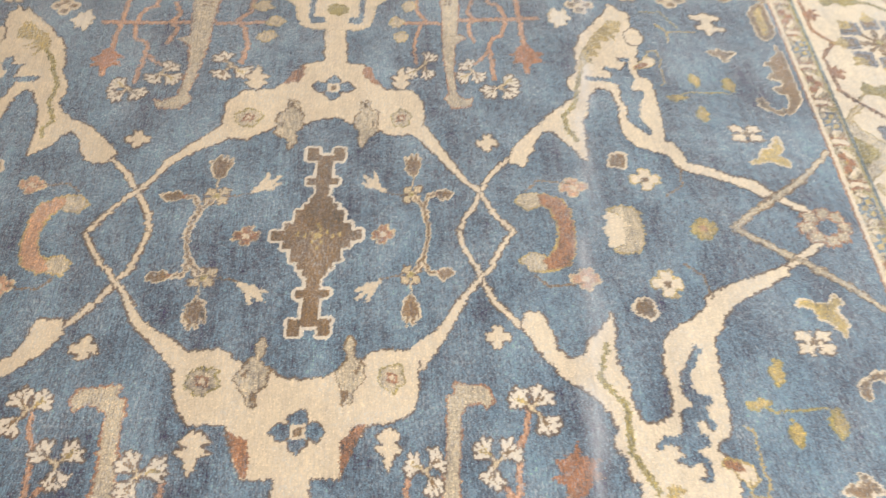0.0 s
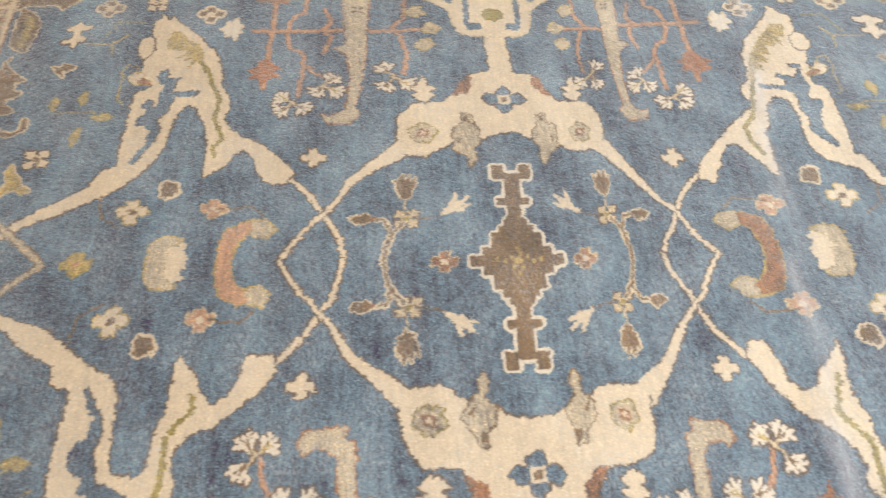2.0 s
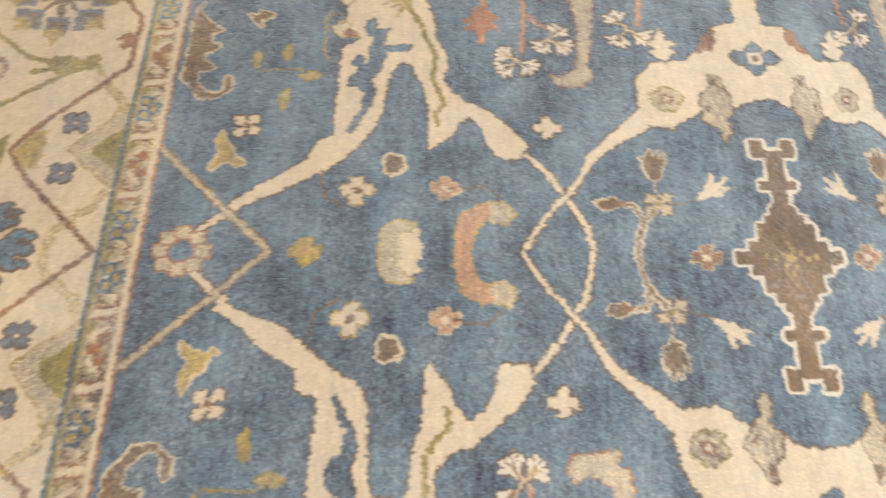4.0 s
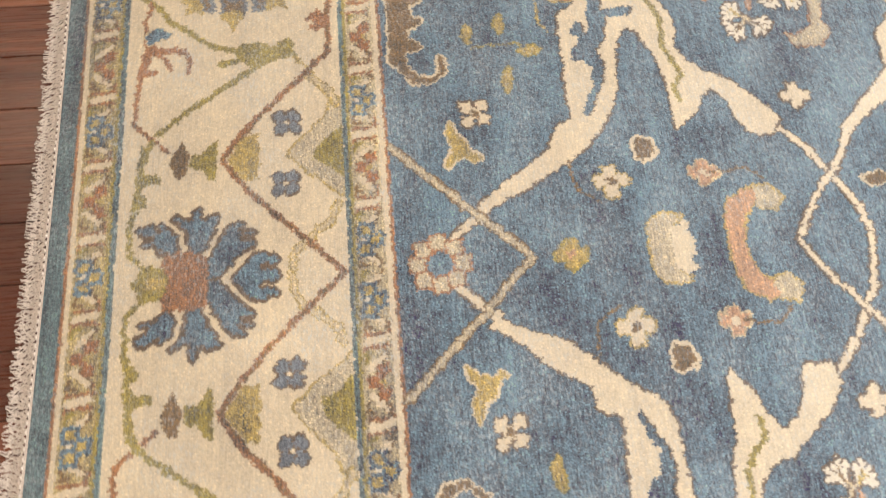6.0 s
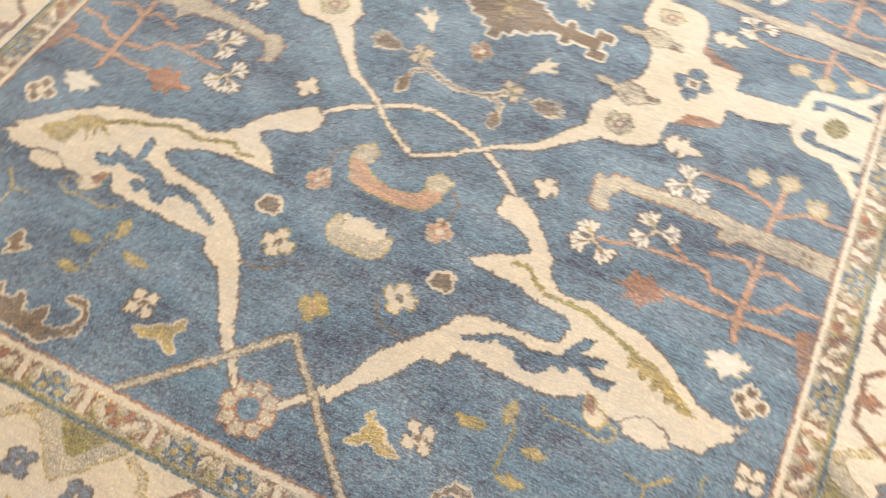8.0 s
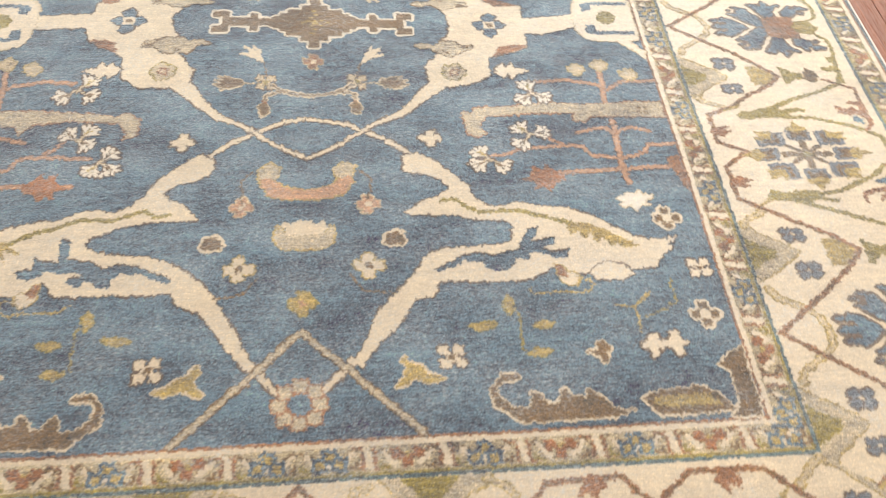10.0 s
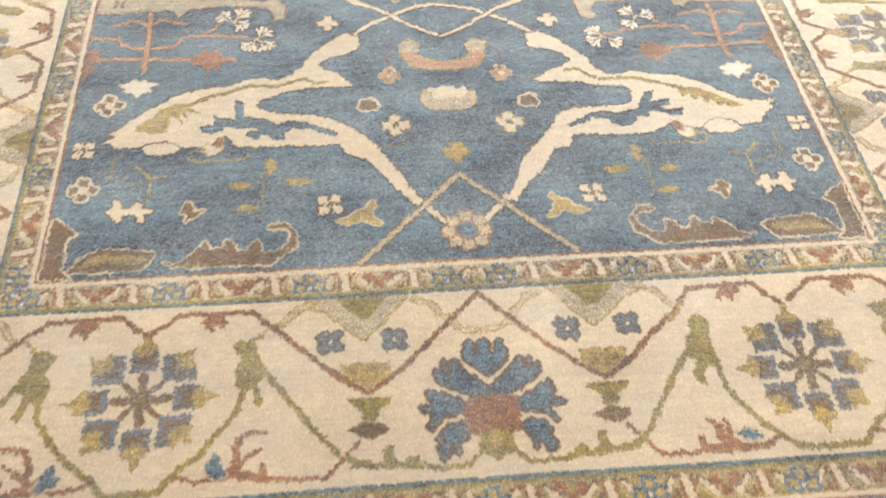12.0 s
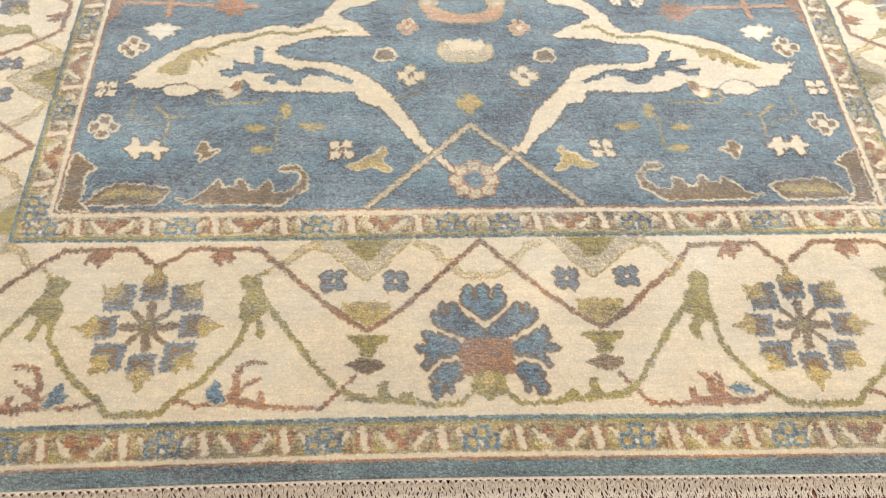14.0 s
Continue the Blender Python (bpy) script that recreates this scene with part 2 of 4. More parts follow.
RIB_GOLD = [(659,620),(646,620),(624,589),(601,576),(589,543),(594,525),(619,497),(618,511),(603,529),(637,519),(615,539),(647,531),(621,552),(648,558),(664,558),(669,594)]
LOBE = [(710,602),(697,595),(693,561),(700,538),(716,532),(725,555),(723,590)]
LEAF_S = [(404,187),(397,217),(415,245),(449,276),(483,307),(516,320),(541,345),(542,373),(532,398),(545,442),(552,493),(572,535),(605,579),(626,608),(633,630),(636,663),(630,694),(647,666),(658,677),(670,651),(695,636),(703,589),(705,511),(703,473),(684,455),(696,432),(710,406),(715,372),(709,238)]
LEAF_S2 = [(718,234),(744,228),(744,198),(765,184),(795,166),(839,125),(878,96),(867,87),(819,112),(780,123),(734,158),(708,183),(681,201),(649,224),(638,253),(634,319),(631,375),(612,384),(589,386),(576,368),(571,317),(561,285),(555,195),(550,187),(524,221),(509,257),(490,273),(465,251),(452,217),(447,189)]
CUT_S = [(681,236),(665,265),(652,289),(645,307),(654,344),(642,390),(620,400),(598,415),(591,433),(614,426),(628,410),(618,462),(633,459),(641,430),(652,450),(646,485),(665,475),(666,452),(654,438),(650,417),(667,402),(660,382),(684,372),(690,349),(682,328),(668,320),(662,293),(679,263),(685,241)]
RIB_S = [(525,255),(520,279),(540,305),(554,326),(554,400),(574,454),(591,496),(611,538)]
GOLD_S = [(592,485),(589,521),(611,562),(649,614),(654,582),(637,575),(650,561),(626,551),(642,536),(615,530),(628,512),(606,509),(620,491)]
LOBE_S = [(709,510),(691,519),(682,549),(691,575),(713,590),(723,567),(720,524)]
LEAF_NE = [(409,174),(439,160),(446,189),(458,204),(458,222),(478,257),(498,260),(510,240),(529,214),(552,172),(554,203),(553,230),(557,268),(553,284),(565,307),(572,347),(578,371),(595,389),(614,383),(626,368),(631,336),(629,296),(629,262),(633,235),(652,214),(677,200),(711,189),(724,156),(749,141),(786,130),(821,110),(845,90),(858,76)]
LEAF_NE2 = [(873,85),(855,115),(845,120),(824,127),(790,151),(746,168),(743,192),(725,224),(709,224),(715,257),(716,302),(715,348),(714,396),(705,417),(689,420),(686,439),(691,464),(691,490),(702,523),(693,591),(695,647),(677,654),(660,675),(652,683),(643,646),(617,617),(580,568),(563,521),(559,438),(541,425),(535,400),(548,383),(550,365),(534,347),(511,326),(483,290),(460,263),(433,231),(418,205)]
CUT_NE = [(574,430),(599,422),(626,420),(628,436),(612,448),(619,458),(648,445),(657,454),(663,473),(646,477),(648,488),(670,486),(668,445),(675,416),(664,396),(665,377),(685,382),(689,363),(676,342),(669,319),(670,287),(689,257),(679,244),(657,271),(641,287),(647,324),(638,351),(639,395),(613,409),(574,415)]
RIB_NE = [(565,438),(553,377),(549,347),(522,307),(524,273),(538,235)]
GOLD_NE = [(675,618),(644,618),(598,555),(570,501),(561,438),(573,438),(581,476),(595,463),(591,495),(611,489),(602,521),(622,515),(614,548),(638,539),(636,562),(655,542),(651,576),(666,572)]
LOBE_NE = disc(696, 559, 21, 1.45)
LEAF_SE = [(409,208),(417,179),(438,177),(449,193),(458,227),(462,250),(477,270),(495,267),(507,251),(512,231),(528,217),(550,185),(553,210),(548,251),(549,283),(562,314),(562,348),(568,375),(580,388),(603,387),(620,373),(626,350),(624,316),(622,274),(629,238),(652,212),(684,198),(713,175),(721,151),(765,128),(807,116),(839,100),(857,88)]
LEAF_SE2 = [(862,105),(843,121),(793,156),(762,172),(743,191),(730,221),(714,232),(712,254),(711,304),(711,345),(710,378),(703,410),(682,419),(676,434),(699,453),(699,477),(700,540),(698,600),(692,636),(670,651),(658,677),(634,640),(606,585),(574,540),(557,505),(555,484),(544,467),(543,440),(529,424),(528,411),(538,393),(528,367),(517,344),(495,323),(474,309),(454,281),(436,256),(425,237)]
CUT_SE = [(675,246),(685,257),(671,282),(659,303),(657,327),(666,338),(684,341),(684,355),(673,361),(673,377),(683,387),(680,403),(669,397),(669,381),(653,387),(653,403),(663,409),(667,422),(660,428),(651,428),(646,437),(658,449),(662,470),(657,483),(645,485),(641,479),(653,473),(649,452),(630,460),(612,451),(611,445),(627,445),(618,433),(617,424),(602,423),(587,432),(583,426),(596,410),(625,408),(632,386),(629,370),(656,357),(641,340),(642,310),(655,282),(669,261)]
RIB_SE = [(537,243),(528,272),(521,306),(538,331),(554,355),(552,393),(551,437),(570,473),(579,497)]
for sa, sb, body, hole, rib, gold, lobe in ((-1, 1, LEAF + LEAF2, CUT, RIB, RIB_GOLD, LOBE), (-1, -1, LEAF_S + LEAF_S2, CUT_S, RIB_S, GOLD_S, LOBE_S),
                                            (1, 1, LEAF_NE + LEAF_NE2, CUT_NE, RIB_NE, GOLD_NE, LOBE_NE), (1, -1, LEAF_SE + LEAF_SE2, CUT_SE, RIB_SE, GOLD_S, LOBE_S)):
    at = lambda a, b: (sa * a, sb * b)  # noqa: E731
    motif("split_leaf", [("fill", CREAM, body), ("line", CREAM, [(866,84),(918,36)], 13, 10), ("edge", EDGE, 1), ("fill", EDGE, hole), ("line", OLIVE, rib, 8, 11), ("fill", GOLD, gold)], 0.5, at)
    motif("leaf_opening", [("fill", BLUE, [(a + 3.5, b - 1.0) for a, b in hole])], 0.0, at)
    motif("leaf_lobe", [("fill", CREAM, lobe), ("edge", EDGE, 1)], 0.5, at)
four("leaf_bird", [("fill", CREAM, [(715,492),(703,478),(700,462),(712,452),(728,464),(731,480)]), ("fill", RUST, [(703,470),(684,459),(683,449),(706,452),(716,466)]), ("edge", GOLD, 1)])

four("curl_line", [("line", GOLD, [(731,395),(744,404),(743,465),(748,486),(740,511),(719,508),(716,484)], 4, 4)], 0.2)

# vines and the lattice towards the ends
ends("lattice_line", [("line", TAN, [(998,195),(803,0)], 9, 9), ("edge", BROWN, 1)])
star = [("fill", c, box(939 + 33 * math.cos(k * math.pi / 4), 33 * math.sin(k * math.pi / 4), r)) for k in range(5) for c, r in ((RUST, 14), (TAN, 10.5))]
ends("star_rosette", star + [("fill", RUST, disc(939, 0, 22)), ("fill", BLUE, disc(939, 0, 19))], 0.7)
ends("gold_rosette", [("fill", GOLD, box(746, 0, 10, 22)), ("fill", GOLD, box(746, 0, 22, 10)), ("fill", PINK, box(746, 0, 6)), ("edge", OLIVE, 1)])
ends("cup_palmette", [("fill", TAN, [(629,0),(628,37),(615,52),(593,55),(574,47),(592,37),(594,0)]), ("edge", GOLD, 1),
                      ("fill", CREAM, [(597,0),(595,32),(576,42),(563,36),(570,22),(562,8),(562,0)])])
for side, wool_dye in ((-1, PINK), (1, RUST)):
    ends("curved_palmette", [("fill", wool_dye, [(512,0),(509,47),(498,74),(471,88),(444,85),(439,74),(460,63),(476,48),(484,27),(488,0)]),
                             ("fill", TAN, [(457,90),(430,90),(417,69),(435,51),(458,58)]), ("edge", GOLD, 1)], only=(side,))


def cross(a, b, r, w, petal, heart, rim, turned=False):
    """A four-petalled rosette; turned: petals on the diagonals."""
    d = r - w
    spots = [(d, d), (-d, d), (d, -d), (-d, -d)] if turned else [(d, 0), (-d, 0), (0, d), (0, -d)]
    return [("fill", petal, box(a + x, b + y, w)) for x, y in spots] + [("fill", petal, box(a, b, w)), ("fill", heart, box(a, b, w * 0.72)), ("edge", rim, 1)]


for sa, pink, cream, bud, small in ((-1, (527, 118), (670, 115), (610, 165), (357, 245)), (1, (520, 108), (655, 123), (607, 173), (367, 228))):
    across("pink_rosette", cross(*pink, 21, 8.5, PINK, CREAM, SAND), sa)
    across("cream_rosette", cross(*cream, 26, 9.5, CREAM, BROWN, GOLD), sa)
    across("brown_bud", [("fill", BROWN, disc(bud[0], bud[1], 16)), ("fill", BROWN, disc(bud[0] + 8, bud[1] + 11, 9)), ("fill", BROWN, disc(bud[0] + 8, bud[1] - 11, 8)), ("edge", CREAM, 2)], sa)
    across("small_cross", cross(*small, 22, 8, CREAM, CREAM, EDGE), sa)
four("tendril", [("line", BROWN, [(514,118),(461,124),(439,101)], 4, 4)], 0.2)
four("tendril", [("line", BROWN, [(730,156),(724,106),(690,81)], 4, 4)], 0.2)

# end panels of the field
four("corner_angle", [("fill", BROWN, [(870,741),(884,716),(904,694),(918,711),(982,708),(1000,690),(1000,741)]), ("edge", CREAM, 1)])
four("corner_leaf", [("fill", BROWN, [(988,700),(958,678),(941,651),(949,569),(959,552),(977,565),(990,578),(990,657)]), ("edge", CREAM, 1),
                     ("fill", GOLD, [(980,683),(954,658),(958,572),(968,566),(977,585),(976,659)])])
COMB = [(977,545),(978,510),(956,487),(934,466),(950,461),(950,437),(934,432),(935,422),(959,414),(960,396),(940,387),(938,374),(964,368),(962,340),(945,321),(925,317),(914,328),(911,359),(902,354),(902,328),(928,306),(958,310),(975,334),(990,353),(989,498)]
four("comb_leaf", [("fill", BROWN, COMB), ("edge", CREAM, 1)])
four("double_cross", [("fill", CREAM, [(858,653),(849,640),(832,640),(834,626),(852,622),(852,606),(838,601),(842,588),(853,586),(855,570),(864,570),(866,584),(886,583),(884,594),(868,598),(866,620),(882,626),(880,638),(867,641)]), ("edge", EDGE, 1)])
four("brown_arrow", [("fill", BROWN, [(866,519),(844,508),(852,496),(866,495),(865,472),(876,492),(890,509),(872,508)]), ("edge", CREAM, 1)])
four("gold_moth", [("fill", GOLD, [(905,239),(912,220),(911,203),(902,186),(915,168),(915,152),(897,168),(882,170),(868,161),(857,169),(876,181),(879,199),(893,206),(900,223)]), ("edge", CREAM, 1)])
four("square_rosette", cross(864, 248, 21, 8.5, CREAM, BROWN, EDGE, True))
for a, b in ((587, 679), (804, 698)):
    four("dotted_rosette", [("fill", BROWN, box(a + x, b + y, 8)) for x, y in ((17, 0), (-17, 0), (0, 17), (0, -17))] + [("fill", CREAM, box(a, b, 7)), ("edge", CREAM, 2)])
four("border_rosette", cross(704, 712, 19, 8, CREAM, BROWN, EDGE, True))
four("sprig_stem", [("line", OLIVE, [(770,362),(787,373),(859,370)], 4, 4)], 0.2)
for a, b, ra, rb in ((764, 357, 22, 9), (809, 411, 8, 22), (806, 304, 9, 25), (863, 396, 8, 22)):
    four("sprig_leaf", [("fill", GOLD, [(a - ra, b), (a - ra * 0.3, b + rb), (a + ra * 0.6, b + rb * 0.5), (a + ra, b), (a + ra * 0.2, b - rb)]), ("edge", OLIVE, 1)], 0.3)
four("thin_sprig", [("line", GOLD, [(754,608),(781,578),(776,541)], 7, 3), ("line", GOLD, [(781,578),(834,579)], 4, 4), ("line", OLIVE, [(724,651),(776,653),(790,624),(805,590)], 4, 3)], 0.2)

# flowering trees along the sides
TRUNK_S = [(355,342),(342,322),(298,319),(282,316),(285,337),(270,341),(268,410),(257,504),(264,573),(258,696),(258,741),(306,741),(301,630),(302,579),(316,571),(313,546),(290,552),(288,465),(293,409),(294,370),(309,355),(331,348),(341,356),(344,366)]
TRUNK_N = [(272,363),(293,334),(334,339),(343,362),(326,356),(300,377),(293,463),(300,543),(327,564),(304,578),(310,640),(312,741),(260,741),(266,640),(266,541),(275,438),(284,383)]
for sb, trunk in ((-1, TRUNK_S), (1, TRUNK_N)):
    two("tree_trunk", [("fill", TAN, trunk), ("edge", RUST, 1)] + [("fill", BROWN, box(a, b, 5, 4)) for a in (276, 290) for b in (690, 704)], sb)
two("branch", [("line", RUST, [(393,425),(406,396),(410,362)], 10, 8), ("line", PINK, [(393,425),(406,396),(410,362)], 6, 5)], -1, 0.35)
for line, w in (([(388,741),(390,686),(410,676),(421,652),(425,613),(416,565),(393,553),(386,531),(393,418)], 7), ([(350,699),(343,679),(336,658),(344,639),(357,626),(336,607),(340,578),(350,548)], 7),
                ([(314,627),(368,624),(437,622),(493,624)], 9), ([(452,735),(454,667),(460,537),(463,440)], 8), ([(381,510),(368,489),(344,470)], 6),
                ([(189,741),(192,669),(217,634),(199,608),(185,545),(192,484)], 7), ([(146,630),(255,622)], 8)):
    four("branch", [("line", RUST, line, w * 1.5, w * 1.5), ("line", PINK, line, w * 0.95, w * 0.95)], 0.35)
STAR = [(477,413),(481,435),(490,441),(506,441),(496,456),(510,471),(491,479),(479,502),(464,502),(453,482),(436,470),(452,464),(441,440),(461,443),(468,431)]
for sb, shift in ((-1, 0), (1, 28)):
    two("rust_star", [("fill", COPPER, [(a - shift * 0.35, b + shift) for a, b in STAR])], sb)
four("rust_patch", [("fill", RUST, [(428,715),(420,741),(482,744),(524,744),(490,727)])])
def blossom(sb, heart, heads):
    """A spray of pale flower heads, each a fan of five thin petals with dark gaps."""
    ops, dark = [], []
    for n, (x, y) in enumerate(heads):
        way = math.atan2(y - heart[1], x - heart[0])
        ops.append(("line", SAND, [heart, (x, y)], 5, 5))
        for k in range(-2, 3):
            turn, reach = way + 0.62 * k, (18, 21, 20)[abs(k)] * (1.0 + 0.08 * ((n + k) % 3))
            c, e = math.cos(turn), math.sin(turn)
            ops.append(("line", WHITE, [(x - 6 * math.cos(way), y - 6 * math.sin(way)), (x + 0.55 * reach * c, y + 0.55 * reach * e), (x + reach * c * 0.9, y + reach * e * 0.9)], 9.5, 6.5))
        for k in (-1, 1):
            turn = way + 0.4 * k
            dark.append(("line", GOLD if n == 1 else BROWN, [(x - 8 * math.cos(way), y - 8 * math.sin(way)), (x + 11 * math.cos(turn), y + 11 * math.sin(turn))], 5, 3))
    two("white_blossom", ops + [("edge", EDGE, 1)] + dark, sb)


blossom(1, (210, 474), ((226, 497), (188, 456), (222, 450)))
blossom(1, (345, 446), ((333, 464), (324, 432), (354, 433)))
blossom(1, (402, 394), ((386, 384), (421, 408), (420, 378)))
blossom(-1, (226, 470), ((242, 455), (207, 463), (238, 490)))
blossom(-1, (354, 450), ((374, 433), (337, 434), (348, 470)))
blossom(-1, (418, 358), ((430, 340), (402, 345), (436, 380)))
for a, b in ((168, 690), (137, 632), (150, 578)):
    four("sand_blossom", [("fill", SAND, box(a, b, 9, 17)), ("fill", SAND, box(a, b, 17, 8)), ("edge", GOLD, 1)], 0.3)
four("white_flower", [("fill", WHITE, [(537 + r * 0.74 * math.cos(k * math.pi / 7), 628 + r * math.sin(k * math.pi / 7)) for k, r in enumerate((42, 22, 35, 20, 40, 24, 30, 19, 28, 22, 38, 23, 36, 21))]), ("edge", SAND, 1)])

# the middle medallion
CROWN_S = [(-30,-530),(-30,-483),(-77,-481),(-89,-455),(-102,-420),(-111,-389),(-166,-388),(-184,-366),(-196,-335),(-205,-282),(-201,-263),(-185,-252),(-167,-251),(-149,-247),(-131,-249),(-117,-268),(-51,-291),(-37,-306),(-6,-310),(34,-306),(59,-290),(106,-273),(112,-258),(141,-254),(190,-258),(208,-277),(210,-345),(200,-369),(171,-388),(116,-393),(101,-419),(86,-445),(75,-482),(24,-481),(30,-530),(44,-612),(0,-612)]
CROWN_N = [(-30,616),(-30,586),(-24,489),(-66,479),(-95,422),(-122,397),(-177,391),(-202,355),(-205,320),(-204,287),(-189,254),(-157,247),(-127,266),(-107,283),(-50,289),(-14,308),(17,311),(43,295),(63,289),(115,272),(129,259),(164,260),(202,269),(216,297),(212,354),(185,394),(114,397),(82,430),(64,478),(24,483),(14,594),(14,616)]
motif("frame_palmette", [("fill", CREAM, CROWN_S), ("edge", EDGE, 1), ("fill", RUST, [(-109,-398),(-81,-414),(-73,-421),(-68,-477),(-78,-479),(-90,-452)]), ("fill", RUST, [(114,-393),(89,-396),(84,-412),(70,-419),(74,-480),(83,-463),(99,-423)])])
motif("frame_palmette", [("fill", CREAM, CROWN_N), ("edge", EDGE, 1), ("fill", RUST, [(-64,478),(-86,453),(-104,414),(-72,422),(-62,441)]), ("fill", RUST, [(63,478),(84,466),(90,436),(116,401),(82,420),(62,449)])])
four("vine_root", [("line", CREAM, [(184,284),(214,252),(236,233)], 34, 22)], 0.5)
for sb, taupe in ((-1, [(109,305),(97,279),(82,261),(84,240),(74,224),(65,246),(75,269),(57,291),(58,313),(71,330),(71,355),(85,356),(88,333),(101,319)]), (1, [(101,288),(103,310),(98,328),(84,334),(84,362),(66,359),(64,328),(52,311),(56,278),(66,267),(62,250),(64,236),(72,222),(83,252),(104,268)])):
    two("taupe_palmette", [("fill", TAN, taupe), ("edge", BROWN, 1), ("fill", BROWN, box(76, sb * 4 + 344, 5, 9)), ("fill", BROWN, box(93, 292, 3, 8))], sb, 0.6)
four("eye_rosette", [("fill", TAN, disc(158 + 14 * math.cos(k), 309 + 14 * math.sin(k), 12, 1, 7)) for k in (0.3, 1.6, 2.8, 4.1, 5.3)] + [("edge", OLIVE, 1), ("fill", RUST, box(158, 309, 10)), ("fill", CREAM, box(158, 309, 4.5))], 0.6)
flanks("diamond_flower", [("fill", BLUE, [(0, 443), (14, 425), (12, 414), (32, 420), (44, 403), (30, 388), (13, 392), (16, 378), (0, 362)]), ("edge", EDGE, 1),
                          ("fill", CREAM, [(0, 416), (13, 416), (13, 390), (0, 390)]), ("fill", BROWN, [(0, 410), (7, 410), (7, 396), (0, 396)])], 0.6)
four("white_tree", [("fill", CREAM, [(157,474),(147,457),(149,445),(129,438),(146,426),(131,417),(149,400),(162,400),(178,418),(164,426),(180,437),(165,448)]), ("edge", EDGE, 1)])
BRACKET = [(0,600),(52,606),(76,620),(84,655),(88,690),(118,722),(150,741),(122,741),(86,716),(78,741),(0,741)]
PRONG = [(26,626),(56,624),(62,650),(62,735),(50,735),(50,650),(28,646)]
for sb, lean in ((-1, 30), (1, -8)):
    half = [("fill", CREAM, BRACKET), ("edge", SAND, 1), ("fill", BLUE, PRONG), ("fill", OLIVE, disc(0, 678, 26, 0.9))]
    motif("bracket", [(op[0], op[1], [(lean + sa * a, sb * b) for a, b in op[2]]) if op[0] == "fill" else op for op in half for sa in ((1, -1) if op[0] == "fill" else (1,))])
MED = [(0,203),(15,203),(15,223),(37,223),(37,188),(15,188),(14,142),(30,142),(30,125),(13,125),(13,100),(18,92),(22,92),(22,78),(32,78),(32,62),(46,62),(46,30),(62,30),(62,12),(84,12),(84,0),(0,0)]
motif("heart_medallion", [("fill", BROWN, [(sa * a, sb * b) for a, b in MED]) for sa in (-1, 1) for sb in (-1, 1)] + [("edge", WHITE, 2), ("fill", GOLD, disc(0, 0, 8))] + [("fill", GOLD, box(x, y, 2.6, 5)) for x, y in ((16, 9), (-14, 6), (7, -16), (-9, -14), (0, 24), (-24, 1), (27, -3), (4, 15), (0, -27), (-38, 3), (40, 2))], 0.7, wander=0.4)
ends("rust_rosette", [op for op in cross(127, 0, 21, 8, RUST, CREAM, SAND)])
four("arrow_leaf", [("line", CREAM, [(127,108),(102,126)], 8, 22), ("line", CREAM, [(106,122),(82,147)], 16, 7), ("line", CREAM, [(110,126),(103,154)], 14, 6), ("line", CREAM, [(102,118),(80,128)], 13, 6)])
four("tendril", [("line", BROWN, [(172,95),(126,104)], 3, 3)], 0.2)
POD = [(191,141),(182,148),(178,160),(173,172),(172,194),(180,184),(184,206),(190,186),(196,208),(202,184),(208,192),(206,168),(203,158),(199,148)]
four("brown_pod", [("fill", BROWN, POD), ("edge", CREAM, 1), ("fill", EDGE, box(192, 172, 2, 16))])
four("star_flower", cross(189, 96, 19, 7.5, SAND, OLIVE, EDGE, True) + [("line", SAND, [(190, 112), (192, 142)], 4, 3)])
four("brown_bud", [("fill", BROWN, [(248,95),(254,104),(262,107),(280,101),(286,94),(276,84),(266,86),(258,82)]), ("edge", CREAM, 1), ("fill", RUST, box(244, 94, 6, 5))])
ends("side_vine", [("line", BROWN, [(196,88),(217,57),(227,18),(228,-2)], 6, 6), ("line", BROWN, [(240,94),(226,91),(217,64)], 5, 5), ("edge", CREAM, 1)])


# main border: one half of a palmette and of the flower beside it, drawn towards an end
def palmette_half(b):
    """b: side of the axis, 1 or -1."""
    s = lambda pts: [(x, b * y) for x, y in pts]  # noqa: E731
    blue = [[(1166,0),(1174,8),(1194,11),(1171,23),(1168,30),(1184,29),(1190,37),(1212,32),(1226,21),(1241,0)],
            [(1271,3),(1270,37),(1251,64),(1243,82),(1216,86),(1219,75),(1206,70),(1219,65),(1198,52),(1217,39),(1237,21),(1252,4)],
            [(1299,43),(1302,75),(1325,89),(1322,101),(1302,91),(1291,116),(1284,100),(1253,99),(1259,87),(1270,65),(1280,42)],
            [(1321,47),(1320,71),(1337,99),(1347,90),(1361,90),(1378,84),(1359,73),(1369,58),(1350,61),(1340,48)]]
    return ([("fill", BLUE, s(p)) for p in blue], [("edge", EDGE, 1)],
            [("fill", RUST, s([(1272,0),(1273,37),(1296,46),(1336,42),(1341,0)])), ("fill", OLIVE, s([(1327,0),(1339,24),(1370,31),(1372,16),(1384,0)])), ("fill", GOLD, s([(1327,0),(1340,10),(1362,8),(1362,0)]))])


GAPS = [[(1249,0),(1216,36),(1202,46)], [(1275,38),(1263,66),(1251,90)], [(1310,44),(1311,73),(1333,97)]]
NOTCHES = [[(1160,15),(1192,14)], [(1203,85),(1224,74)], [(1194,62),(1222,62)], [(1312,112),(1299,98)], [(1268,114),(1279,99)], [(1354,102),(1346,84)], [(1382,72),(1357,69)]]


